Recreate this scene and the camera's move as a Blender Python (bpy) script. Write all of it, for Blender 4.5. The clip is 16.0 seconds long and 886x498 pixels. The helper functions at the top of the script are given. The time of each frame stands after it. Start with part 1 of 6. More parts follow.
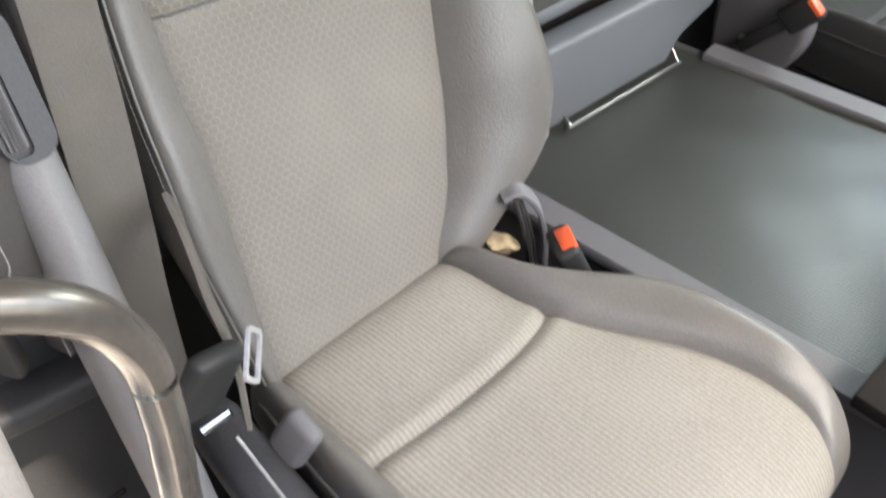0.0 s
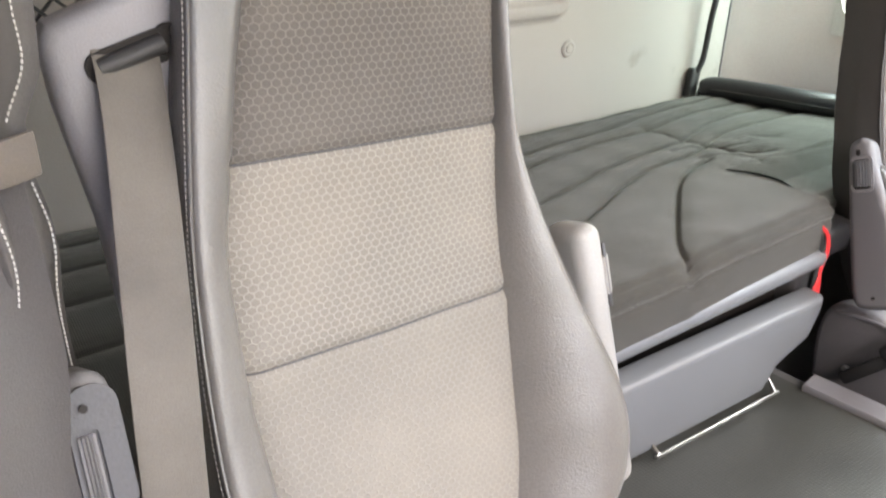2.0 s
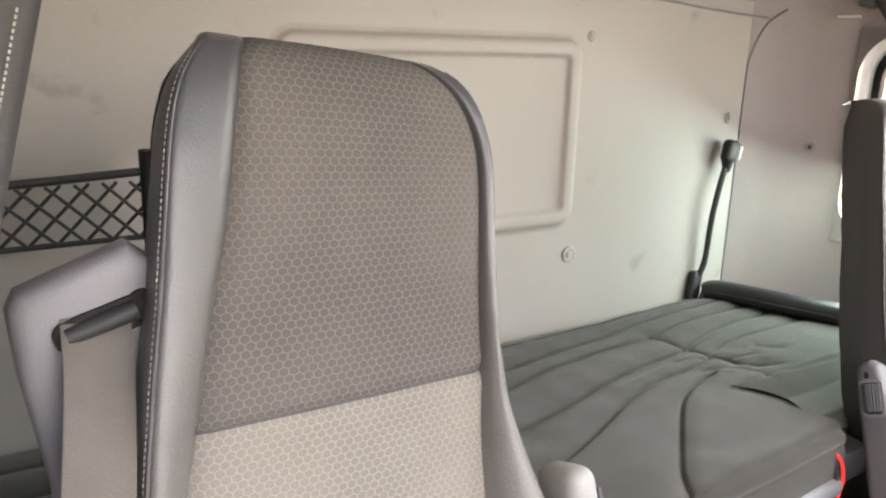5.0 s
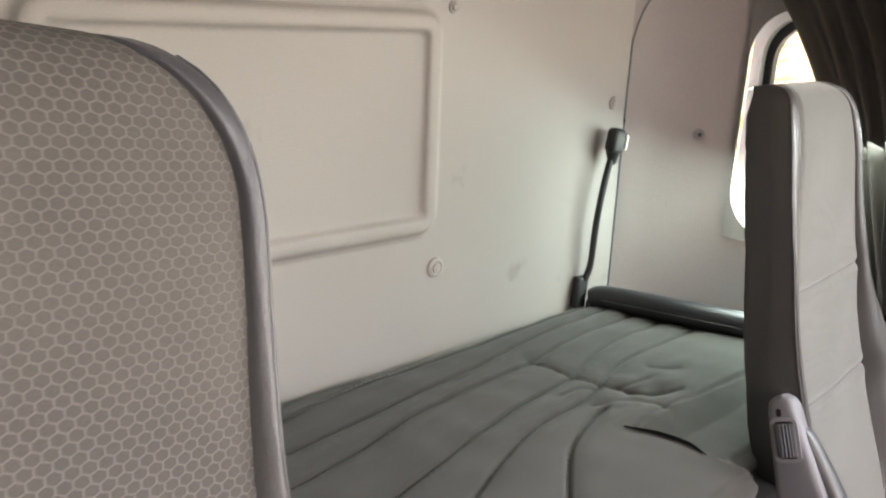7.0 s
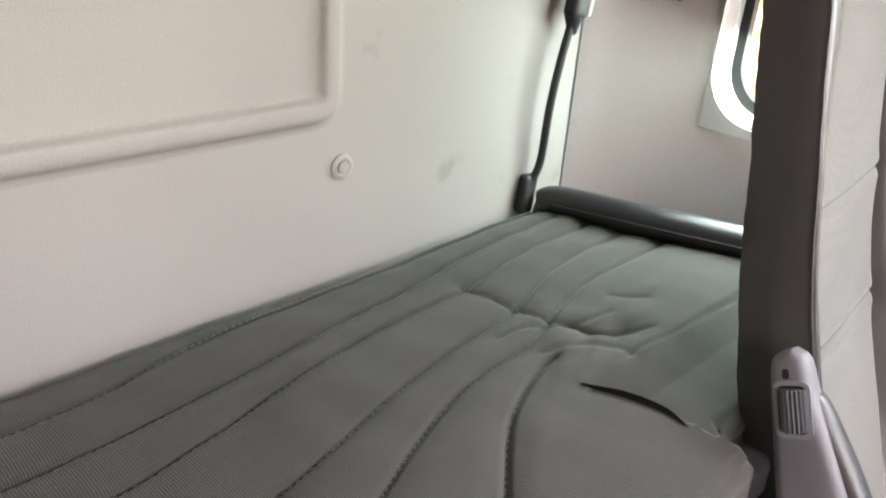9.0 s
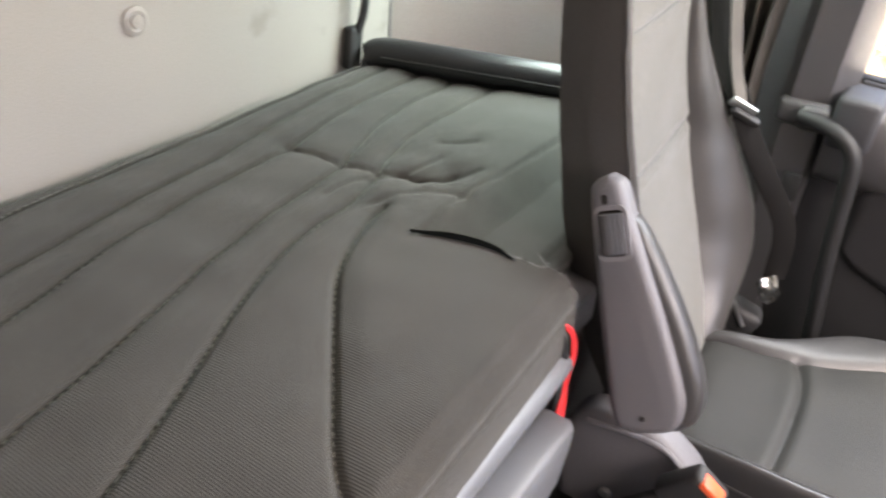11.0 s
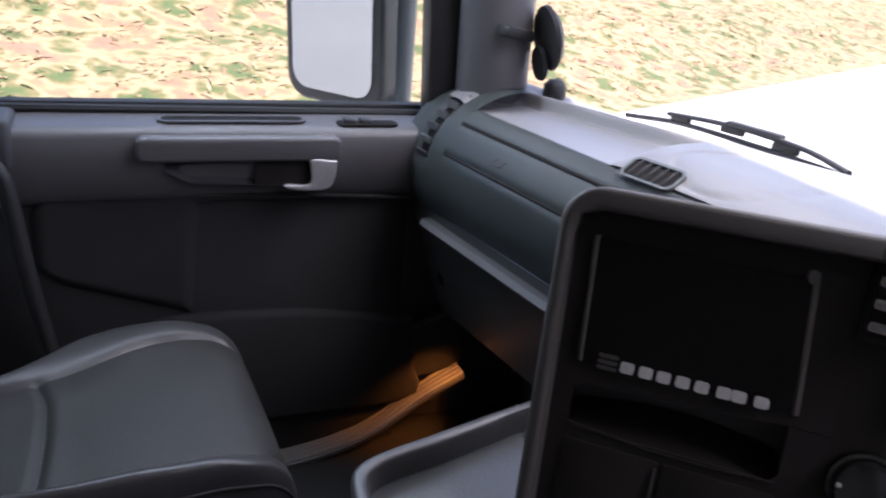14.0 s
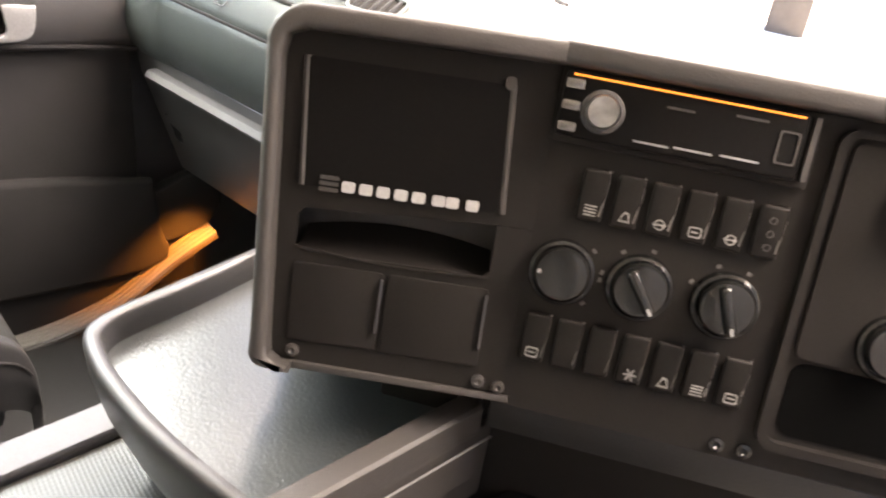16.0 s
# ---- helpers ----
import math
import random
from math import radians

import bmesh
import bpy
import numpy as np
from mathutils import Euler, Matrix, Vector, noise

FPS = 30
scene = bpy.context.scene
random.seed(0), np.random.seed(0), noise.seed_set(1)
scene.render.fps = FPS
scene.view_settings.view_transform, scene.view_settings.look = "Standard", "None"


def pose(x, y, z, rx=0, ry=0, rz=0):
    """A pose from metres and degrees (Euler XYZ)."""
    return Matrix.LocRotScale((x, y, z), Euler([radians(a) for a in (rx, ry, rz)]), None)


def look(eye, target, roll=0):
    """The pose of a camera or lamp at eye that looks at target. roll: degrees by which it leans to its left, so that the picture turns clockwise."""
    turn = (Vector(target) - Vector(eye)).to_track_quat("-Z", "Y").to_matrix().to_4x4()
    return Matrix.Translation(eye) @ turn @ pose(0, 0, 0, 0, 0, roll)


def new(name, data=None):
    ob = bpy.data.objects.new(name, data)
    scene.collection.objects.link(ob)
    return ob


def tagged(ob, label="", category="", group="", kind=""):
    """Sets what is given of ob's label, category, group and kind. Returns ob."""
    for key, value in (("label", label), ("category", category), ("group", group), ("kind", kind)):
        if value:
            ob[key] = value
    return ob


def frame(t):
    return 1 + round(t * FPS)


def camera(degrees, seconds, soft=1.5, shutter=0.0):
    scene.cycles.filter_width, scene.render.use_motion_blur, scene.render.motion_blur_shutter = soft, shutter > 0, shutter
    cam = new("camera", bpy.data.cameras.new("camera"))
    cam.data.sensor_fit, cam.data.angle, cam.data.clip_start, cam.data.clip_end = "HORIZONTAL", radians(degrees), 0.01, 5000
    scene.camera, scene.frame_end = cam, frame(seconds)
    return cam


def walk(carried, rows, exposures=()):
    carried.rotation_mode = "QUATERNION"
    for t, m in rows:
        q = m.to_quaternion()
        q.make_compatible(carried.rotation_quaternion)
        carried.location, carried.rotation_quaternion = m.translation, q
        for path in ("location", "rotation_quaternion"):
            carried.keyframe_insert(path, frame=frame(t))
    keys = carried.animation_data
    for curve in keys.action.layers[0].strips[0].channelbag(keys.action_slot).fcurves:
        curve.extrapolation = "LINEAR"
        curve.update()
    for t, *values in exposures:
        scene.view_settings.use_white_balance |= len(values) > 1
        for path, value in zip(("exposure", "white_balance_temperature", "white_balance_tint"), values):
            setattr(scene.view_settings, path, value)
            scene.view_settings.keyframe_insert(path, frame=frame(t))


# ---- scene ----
cam = camera(58.7, 16.0, 2.1, 0.35)
PATH = [
    (0, (0.06, 0.412, 1.084), (1.067, 1.413, -0.324), 2.9),
    (0.5, (0.07, 0.41, 1.111), (1.091, 1.61, -0.121), 1.7),
    (1, (0.08, 0.411, 1.125), (1.098, 1.729, 0.018), 1.2),
    (1.5, (0.099, 0.407, 1.154), (1.111, 1.813, 0.155), 1.0),
    (2, (0.106, 0.409, 1.178), (1.119, 1.884, 0.285), 0.9),
    (2.5, (0.115, 0.417, 1.205), (1.128, 1.954, 0.423), 0.8),
    (3, (0.13, 0.412, 1.221), (1.14, 1.988, 0.517), 0.7),
    (3.5, (0.132, 0.424, 1.236), (1.144, 2.032, 0.612), 0.8),
    (4, (0.134, 0.43, 1.254), (1.142, 2.062, 0.688), 0.9),
    (6.5, (0.308, 0.552, 1.241), (1.517, 2.077, 0.778), 2.4),
    (7, (0.392, 0.636, 1.246), (1.667, 2.073, 0.691), 2.2),
    (7.5, (0.453, 0.721, 1.249), (1.766, 2.105, 0.649), 2.6),
    (8, (0.549, 0.827, 1.219), (1.885, 2.161, 0.559), 3.1),
    (10.5, (0.681, 0.856, 1.157), (1.979, 1.914, 0.063), 3.9),
    (11, (0.694, 0.821, 1.134), (2.128, 1.703, 0.053), 5.2),
    (11.5, (0.704, 0.797, 1.119), (2.29, 1.42, 0.073), 7.0),
    (12, (0.714, 0.776, 1.088), (2.43, 1.088, 0.108), 8.4),
    (12.5, (0.7, 0.739, 1.08), (2.481, 0.783, 0.17), 9.0),
    (13, (0.694, 0.701, 1.071), (2.5, 0.49, 0.238), 6.7),
    (13.5, (0.694, 0.679, 1.055), (2.479, 0.23, 0.273), 5.7),
    (14, (0.675, 0.666, 1.044), (2.4, -0.014, 0.297), 5.2),
    (14.5, (0.663, 0.657, 1.029), (2.32, -0.179, 0.285), 5.0),
    (15, (0.657, 0.643, 1.012), (2.206, -0.335, 0.21), 4.3),
    (15.5, (0.661, 0.649, 0.998), (2.085, -0.423, 0.091), 5.6),
    (16, (0.643, 0.632, 1.017), (1.954, -0.508, 0.025), 8.6),
]
EXPOSURE = [(0, 2.96, 7500, 12), (0.5, 3.25, 7800, 14), (1, 3.45, 7950, 15), (2.5, 3.46, 7850, 19), (4, 3.48, 7850, 20), (6.5, 3.12, 7900, 20), (8, 3.2, 7800, 22), (10.5, 3.6, 7650, 22), (11.2, 3.36, 8000, 23), (12, 2.98, 7850, 21), (12.7, 2.65, 8000, 21), (13.5, 1.76, 6450, 25), (14.5, 1.72, 6250, 25), (15.1, 2.6, 7600, 21), (15.5, 3.7, 8000, 20), (16, 4.15, 8500, 21)]
walk(cam, [(t, look(eye, target, roll)) for t, eye, target, roll in PATH], EXPOSURE)


# ---- world, sun and exposure ----
world = bpy.data.worlds.new("sky")
scene.world = world
world.use_nodes = True
wn = world.node_tree
sky = wn.nodes.new("ShaderNodeTexSky")
sky.sky_type = 'NISHITA'
sky.sun_disc = False
sky.sun_elevation, sky.sun_rotation = radians(66.6), radians(198)
wn.links.new(sky.outputs[0], wn.nodes["Background"].inputs[0])
wn.nodes["Background"].inputs[1].default_value = 0.13
sun = new("sun", bpy.data.lights.new("sun", 'SUN'))
sun.data.energy, sun.data.angle, sun.data.color = 4.0, radians(1.5), (1.0, 0.95, 0.87)
sun.matrix_world = look((0, 0, 10), (1.2, 3.7, 10 - 9.0))


# daylight in the sleeper window's opening
pane_light = new("sleeper_window_light", bpy.data.lights.new("sleeper_window_light", 'AREA'))
pane_light.data.shape, pane_light.data.size, pane_light.data.size_y = 'RECTANGLE', 0.24, 0.42
pane_light.data.energy, pane_light.data.color = 1.75, (0.66, 0.97, 1.0)
pane_light.matrix_world = look((2.066, 1.34, 1.02), (1.80, 1.27, 0.45))


# sky light in the upper part of the passenger window's opening
door_light = new("door_window_light", bpy.data.lights.new("door_window_light", 'AREA'))
door_light.data.shape, door_light.data.size, door_light.data.size_y = 'RECTANGLE', 0.74, 0.42
door_light.data.energy, door_light.data.color = 2.6, (0.76, 0.91, 1.0)
door_light.matrix_world = look((2.118, 0.52, 1.25), (1.45, 0.50, 0.65))


# and in the upper part of the windscreen's opening
screen_light = new("windscreen_light", bpy.data.lights.new("windscreen_light", 'AREA'))
screen_light.data.shape, screen_light.data.size, screen_light.data.size_y = 'RECTANGLE', 1.8, 0.36
screen_light.data.energy, screen_light.data.color = 3.3, (0.97, 0.98, 0.98)
screen_light.data.spread = radians(128)
screen_light.matrix_world = look((1.03, -0.20, 1.40), (1.0, 0.30, 0.44))


# ---- materials ----
def material(name, colour, rough=0.5, metal=0.0, vary=0.12, vscale=6.0, bump=0.0, bscale=300.0, second=None, spec=0.5, coat=0.0):
    """A surface with two scales of noise in its colour and a fine relief."""
    m = bpy.data.materials.new(name)
    m.use_nodes = True
    nt = m.node_tree
    b = nt.nodes["Principled BSDF"]
    tc = nt.nodes.new("ShaderNodeTexCoord")
    big = nt.nodes.new("ShaderNodeTexNoise")
    big.inputs["Scale"].default_value, big.inputs["Detail"].default_value = vscale, 5
    fine = nt.nodes.new("ShaderNodeTexNoise")
    fine.inputs["Scale"].default_value, fine.inputs["Detail"].default_value = bscale, 3
    for n in (big, fine):
        nt.links.new(tc.outputs["Object"], n.inputs["Vector"])
    ramp = nt.nodes.new("ShaderNodeValToRGB")
    c2 = second or tuple(c * (1 - 2 * vary) for c in colour)
    ramp.color_ramp.elements[0].position, ramp.color_ramp.elements[1].position = 0.3, 0.7
    ramp.color_ramp.elements[0].color = (*c2, 1)
    ramp.color_ramp.elements[1].color = (*colour, 1)
    nt.links.new(big.outputs["Fac"], ramp.inputs["Fac"])
    mix = nt.nodes.new("ShaderNodeMix")
    mix.data_type, mix.blend_type = 'RGBA', 'OVERLAY'
    mix.inputs["Factor"].default_value = 0.25
    nt.links.new(ramp.outputs["Color"], mix.inputs["A"])
    nt.links.new(fine.outputs["Fac"], mix.inputs["B"])
    nt.links.new(mix.outputs["Result"], b.inputs["Base Color"])
    rr = nt.nodes.new("ShaderNodeMapRange")
    rr.inputs["To Min"].default_value, rr.inputs["To Max"].default_value = max(rough - 0.08, 0.02), min(rough + 0.1, 1)
    nt.links.new(big.outputs["Fac"], rr.inputs["Value"])
    nt.links.new(rr.outputs["Result"], b.inputs["Roughness"])
    b.inputs["Metallic"].default_value = metal
    b.inputs["Specular IOR Level"].default_value = spec
    b.inputs["Coat Weight"].default_value = coat
    if bump:
        bp = nt.nodes.new("ShaderNodeBump")
        bp.inputs["Strength"].default_value, bp.inputs["Distance"].default_value = bump, 0.002
        nt.links.new(fine.outputs["Fac"], bp.inputs["Height"])
        nt.links.new(bp.outputs["Normal"], b.inputs["Normal"])
    return m


def math_node(nt, op, a, b=None):
    n = nt.nodes.new("ShaderNodeMath")
    n.operation = op
    for i, v in enumerate((a, b)):
        if v is None:
            continue
        if isinstance(v, (int, float)):
            n.inputs[i].default_value = v
        else:
            nt.links.new(v, n.inputs[i])
    return n.outputs[0]


def hex_fabric(name, cell, line, width=0.0090, height=0.0064, fade=0.0, thick=0.11, wear=(0.5, 0.47, 0.42), wear_amount=0.35):
    """Woven seat cloth with a honeycomb of pale yarn, in metres along the UV map, worn pale in patches."""
    m = material(name, cell, 0.85, spec=0.25)
    nt = m.node_tree
    b = nt.nodes["Principled BSDF"]
    uv = nt.nodes.new("ShaderNodeUVMap")
    sep = nt.nodes.new("ShaderNodeSeparateXYZ")
    nt.links.new(uv.outputs["UV"], sep.inputs[0])
    x = math_node(nt, 'DIVIDE', sep.outputs["X"], width)
    y = math_node(nt, 'DIVIDE', sep.outputs["Y"], height * 2)

    def cell_distance(ox, oy):
        fx = math_node(nt, 'ABSOLUTE', math_node(nt, 'SUBTRACT', math_node(nt, 'FRACT', math_node(nt, 'ADD', x, ox)), 0.5))
        fy = math_node(nt, 'ABSOLUTE', math_node(nt, 'SUBTRACT', math_node(nt, 'FRACT', math_node(nt, 'ADD', y, oy)), 0.5))
        slant = math_node(nt, 'ADD', math_node(nt, 'MULTIPLY', fx, 0.5), math_node(nt, 'MULTIPLY', fy, 1.5))
        return math_node(nt, 'MAXIMUM', fx, slant)
    d = math_node(nt, 'MINIMUM', cell_distance(0, 0), cell_distance(0.5, 0.5))
    edge = nt.nodes.new("ShaderNodeMapRange")
    edge.interpolation_type = 'SMOOTHSTEP'
    edge.inputs["From Min"].default_value, edge.inputs["From Max"].default_value = 0.5 - thick, 0.5 - thick * 0.35
    nt.links.new(d, edge.inputs["Value"])
    tc = nt.nodes.new("ShaderNodeTexCoord")
    patch = nt.nodes.new("ShaderNodeTexNoise")
    patch.inputs["Scale"].default_value, patch.inputs["Detail"].default_value = 5.0, 6
    nt.links.new(tc.outputs["Object"], patch.inputs["Vector"])
    stain = nt.nodes.new("ShaderNodeMapRange")
    stain.inputs["From Min"].default_value, stain.inputs["From Max"].default_value = 0.42, 0.72
    stain.inputs["To Max"].default_value = wear_amount
    nt.links.new(patch.outputs["Fac"], stain.inputs["Value"])
    mix = nt.nodes.new("ShaderNodeMix")
    mix.data_type = 'RGBA'
    mix.inputs["A"].default_value, mix.inputs["B"].default_value = (*cell, 1), (*line, 1)
    nt.links.new(math_node(nt, 'MULTIPLY', edge.outputs["Result"], 1 - fade), mix.inputs["Factor"])
    mix2 = nt.nodes.new("ShaderNodeMix")
    mix2.data_type = 'RGBA'
    mix2.inputs["B"].default_value = (*wear, 1)
    nt.links.new(mix.outputs["Result"], mix2.inputs["A"])
    nt.links.new(stain.outputs["Result"], mix2.inputs["Factor"])
    yarn = nt.nodes.new("ShaderNodeTexNoise")
    yarn.inputs["Scale"].default_value = 900
    nt.links.new(tc.outputs["Object"], yarn.inputs["Vector"])
    mix3 = nt.nodes.new("ShaderNodeMix")
    mix3.data_type, mix3.blend_type = 'RGBA', 'OVERLAY'
    mix3.inputs["Factor"].default_value = 0.3
    nt.links.new(mix2.outputs["Result"], mix3.inputs["A"])
    nt.links.new(yarn.outputs["Fac"], mix3.inputs["B"])
    nt.links.new(mix3.outputs["Result"], b.inputs["Base Color"])
    bp = nt.nodes.new("ShaderNodeBump")
    bp.inputs["Strength"].default_value, bp.inputs["Distance"].default_value = 0.6, 0.0012
    nt.links.new(edge.outputs["Result"], bp.inputs["Height"])
    nt.links.new(bp.outputs["Normal"], b.inputs["Normal"])
    return m


def weave(name, colour, period, second, rough=0.9, bump=0.5, spec=0.2, along=0.35, dip=0.78):
    """Ribbed or woven cloth: fine parallel ribs along the UV map, crossed by finer ones, with soft stains."""
    m = material(name, colour, rough, vary=0.1, vscale=4, second=second, spec=spec)
    nt = m.node_tree
    b = nt.nodes["Principled BSDF"]
    uv = nt.nodes.new("ShaderNodeUVMap")
    sep = nt.nodes.new("ShaderNodeSeparateXYZ")
    nt.links.new(uv.outputs["UV"], sep.inputs[0])
    sx = math_node(nt, 'SINE', math_node(nt, 'MULTIPLY', sep.outputs["X"], 2 * math.pi / period))
    sy = math_node(nt, 'SINE', math_node(nt, 'MULTIPLY', sep.outputs["Y"], 2 * math.pi / (period * 0.8)))
    h = math_node(nt, 'ADD', sx, math_node(nt, 'MULTIPLY', sy, along))
    dark = nt.nodes.new("ShaderNodeMapRange")
    dark.inputs["From Min"].default_value, dark.inputs["From Max"].default_value = -1.3, 1.0
    dark.inputs["To Min"].default_value, dark.inputs["To Max"].default_value = dip, 1.06
    nt.links.new(h, dark.inputs["Value"])
    mul = nt.nodes.new("ShaderNodeMix")
    mul.data_type, mul.blend_type = 'RGBA', 'MULTIPLY'
    mul.inputs["Factor"].default_value = 1.0
    old = b.inputs["Base Color"].links[0].from_socket
    nt.links.new(old, mul.inputs["A"])
    nt.links.new(dark.outputs["Result"], mul.inputs["B"])
    nt.links.new(mul.outputs["Result"], b.inputs["Base Color"])
    bp = nt.nodes.new("ShaderNodeBump")
    bp.inputs["Strength"].default_value, bp.inputs["Distance"].default_value = bump, 0.0008
    nt.links.new(h, bp.inputs["Height"])
    nt.links.new(bp.outputs["Normal"], b.inputs["Normal"])
    return m


def glow(name, colour, strength):
    m = bpy.data.materials.new(name)
    m.use_nodes = True
    b = m.node_tree.nodes["Principled BSDF"]
    b.inputs["Base Color"].default_value = (*colour, 1)
    b.inputs["Emission Color"].default_value = (*colour, 1)
    b.inputs["Emission Strength"].default_value = strength
    return m


def glass(name, rough=0.0):
    m = bpy.data.materials.new(name)
    m.use_nodes = True
    nt = m.node_tree
    nt.nodes.remove(nt.nodes["Principled BSDF"])
    clear = nt.nodes.new("ShaderNodeBsdfTransparent")
    clear.inputs[0].default_value = (0.93, 0.96, 0.95, 1)
    shiny = nt.nodes.new("ShaderNodeBsdfGlossy")
    shiny.inputs["Roughness"].default_value = rough
    fr = nt.nodes.new("ShaderNodeFresnel")
    fr.inputs["IOR"].default_value = 1.12
    mix = nt.nodes.new("ShaderNodeMixShader")
    nt.links.new(fr.outputs[0], mix.inputs[0])
    nt.links.new(clear.outputs[0], mix.inputs[1])
    nt.links.new(shiny.outputs[0], mix.inputs[2])
    nt.links.new(mix.outputs[0], nt.nodes["Material Output"].inputs[0])
    return m


HEX_DARK = hex_fabric("seat_cloth_upper", (0.074, 0.067, 0.062), (0.134, 0.125, 0.115), wear=(0.16, 0.143, 0.127))
HEX_PALE = hex_fabric("seat_cloth_middle", (0.155, 0.143, 0.127), (0.245, 0.229, 0.205), fade=0.1, wear=(0.27, 0.24, 0.205))
HEX_WORN = hex_fabric("seat_cloth_lower", (0.175, 0.162, 0.143), (0.230, 0.215, 0.191), fade=0.3, wear=(0.25, 0.229, 0.197), wear_amount=0.6)
RIB = weave("cushion_cloth", (0.285, 0.264, 0.234), 0.0056, (0.238, 0.220, 0.195), along=0.12, dip=0.86, bump=0.35)
PLAIN_CLOTH = weave("passenger_cloth", (0.122, 0.117, 0.107), 0.004, (0.098, 0.094, 0.087), bump=0.25)
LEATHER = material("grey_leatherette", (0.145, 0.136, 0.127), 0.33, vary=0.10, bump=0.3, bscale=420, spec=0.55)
CUSHION_P = material("dark_cushion_leatherette", (0.030, 0.030, 0.028), 0.55, vary=0.14, vscale=9, bump=0.5, bscale=500, spec=0.32)
# the bolsters' colour darkens with height, standing in for shade round the headrest
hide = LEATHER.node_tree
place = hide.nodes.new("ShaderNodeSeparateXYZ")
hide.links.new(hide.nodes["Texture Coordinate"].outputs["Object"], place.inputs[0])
shade_height = math_node(hide, 'MULTIPLY_ADD', hide.nodes["Noise Texture"].outputs["Fac"], 0.16)
hide.links.new(place.outputs["Z"], shade_height.node.inputs[2])
shade_ramp = hide.nodes.new("ShaderNodeMapRange")
shade_ramp.inputs["From Min"].default_value, shade_ramp.inputs["From Max"].default_value = 0.40, 0.80
hide.links.new(shade_height, shade_ramp.inputs["Value"])
shaded = hide.nodes.new("ShaderNodeMix")
shaded.data_type = 'RGBA'
hide.links.new(shade_ramp.outputs["Result"], shaded.inputs["Factor"])
hide.links.new(hide.nodes["Mix"].outputs["Result"], shaded.inputs["A"])
shaded.inputs["B"].default_value = (0.050, 0.050, 0.055, 1)
hide.links.new(shaded.outputs["Result"], hide.nodes["Principled BSDF"].inputs["Base Color"])
DARK_METAL = material("dark_lacquered_tube", (0.15, 0.135, 0.122), 0.24, 0.55, vary=0.1, bump=0.08, bscale=120, spec=0.8)
LEATHER_B = material("passenger_back_leatherette", (0.050, 0.046, 0.044), 0.34, vary=0.08, bump=0.2, bscale=420, spec=0.5)
# dead black, painted in for the shade inside gaps and pockets
GAP_SHADE = material("gap_shade", (0.004, 0.004, 0.004), 1.0, vary=0.0, spec=0.0)
LIGHT_BLOCK = material("light_block_dull", (0.21, 0.193, 0.175), 0.9, vary=0.1, vscale=0.6, bump=0.3, bscale=40)
LEATHER_P = material("dark_leatherette", (0.046, 0.045, 0.046), 0.32, vary=0.08, bump=0.2, bscale=420, spec=0.4)
SHELL = material("seat_shell_plastic", (0.05, 0.05, 0.055), 0.6, bump=0.3)
DRAWER = material("blue_grey_plastic", (0.130, 0.137, 0.148), 0.42, vary=0.06, bump=0.25, bscale=700)
PILLAR = material("pillar_plastic", (0.115, 0.112, 0.121), 0.5, vary=0.05, bump=0.25, bscale=700)
ARMREST = material("pale_armrest_plastic", (0.27, 0.262, 0.255), 0.45, vary=0.05, bump=0.25, bscale=700)
GREY = material("grey_plastic", (0.175, 0.17, 0.172), 0.5, vary=0.05, bump=0.25, bscale=700)
LILAC = material("pale_grey_plastic", (0.165, 0.160, 0.172), 0.5, vary=0.05, bump=0.25, bscale=700)
DASH = material("dash_plastic", (0.108, 0.123, 0.118), 0.36, vary=0.06, bump=0.3, bscale=650)
DASH_TOP = material("dash_top_plastic", (0.235, 0.230, 0.232), 0.40, vary=0.06, bump=0.3, bscale=650)
DOOR = material("door_plastic", (0.062, 0.060, 0.063), 0.30, vary=0.06, bump=0.25, bscale=650, spec=0.75)
# the door's plastic again, paler to paint in the window's sheen on top
DOOR_LIT = material("door_plastic_lit", (0.112, 0.108, 0.112), 0.32, vary=0.06, bump=0.25, bscale=650, spec=0.6)
DOOR_CLOTH = material("door_cloth", (0.034, 0.033, 0.035), 0.9, vary=0.1, bump=0.4, bscale=900, spec=0.15)
BEZEL = material("console_bezel", (0.050, 0.045, 0.043), 0.5, vary=0.05, bump=0.25, bscale=700)
BLACK = material("black_panel", (0.018, 0.0158, 0.0148), 0.6, vary=0.05, bump=0.15, bscale=800, spec=0.12)
KNOB_GLOSS = material("glossy_knob_plastic", (0.009, 0.009, 0.009), 0.17, vary=0.03, spec=0.6)
DIM_PRINT = material("worn_print", (0.13, 0.125, 0.12), 0.6, vary=0.2, vscale=200)
SWITCH_PRINT = material("switch_print", (0.30, 0.29, 0.275), 0.6, vary=0.25, vscale=300)
GLOSS_BLACK = material("gloss_black", (0.008, 0.0072, 0.007), 0.3, spec=0.08)
RUBBER = material("black_rubber", (0.02, 0.02, 0.021), 0.6, bump=0.2)
VINYL = material("black_vinyl_roll", (0.014, 0.014, 0.016), 0.35, bump=0.3, bscale=400)
WALL = material("white_wall_panel", (0.30, 0.272, 0.250), 0.6, vary=0.03, vscale=3, bump=0.25, bscale=500)
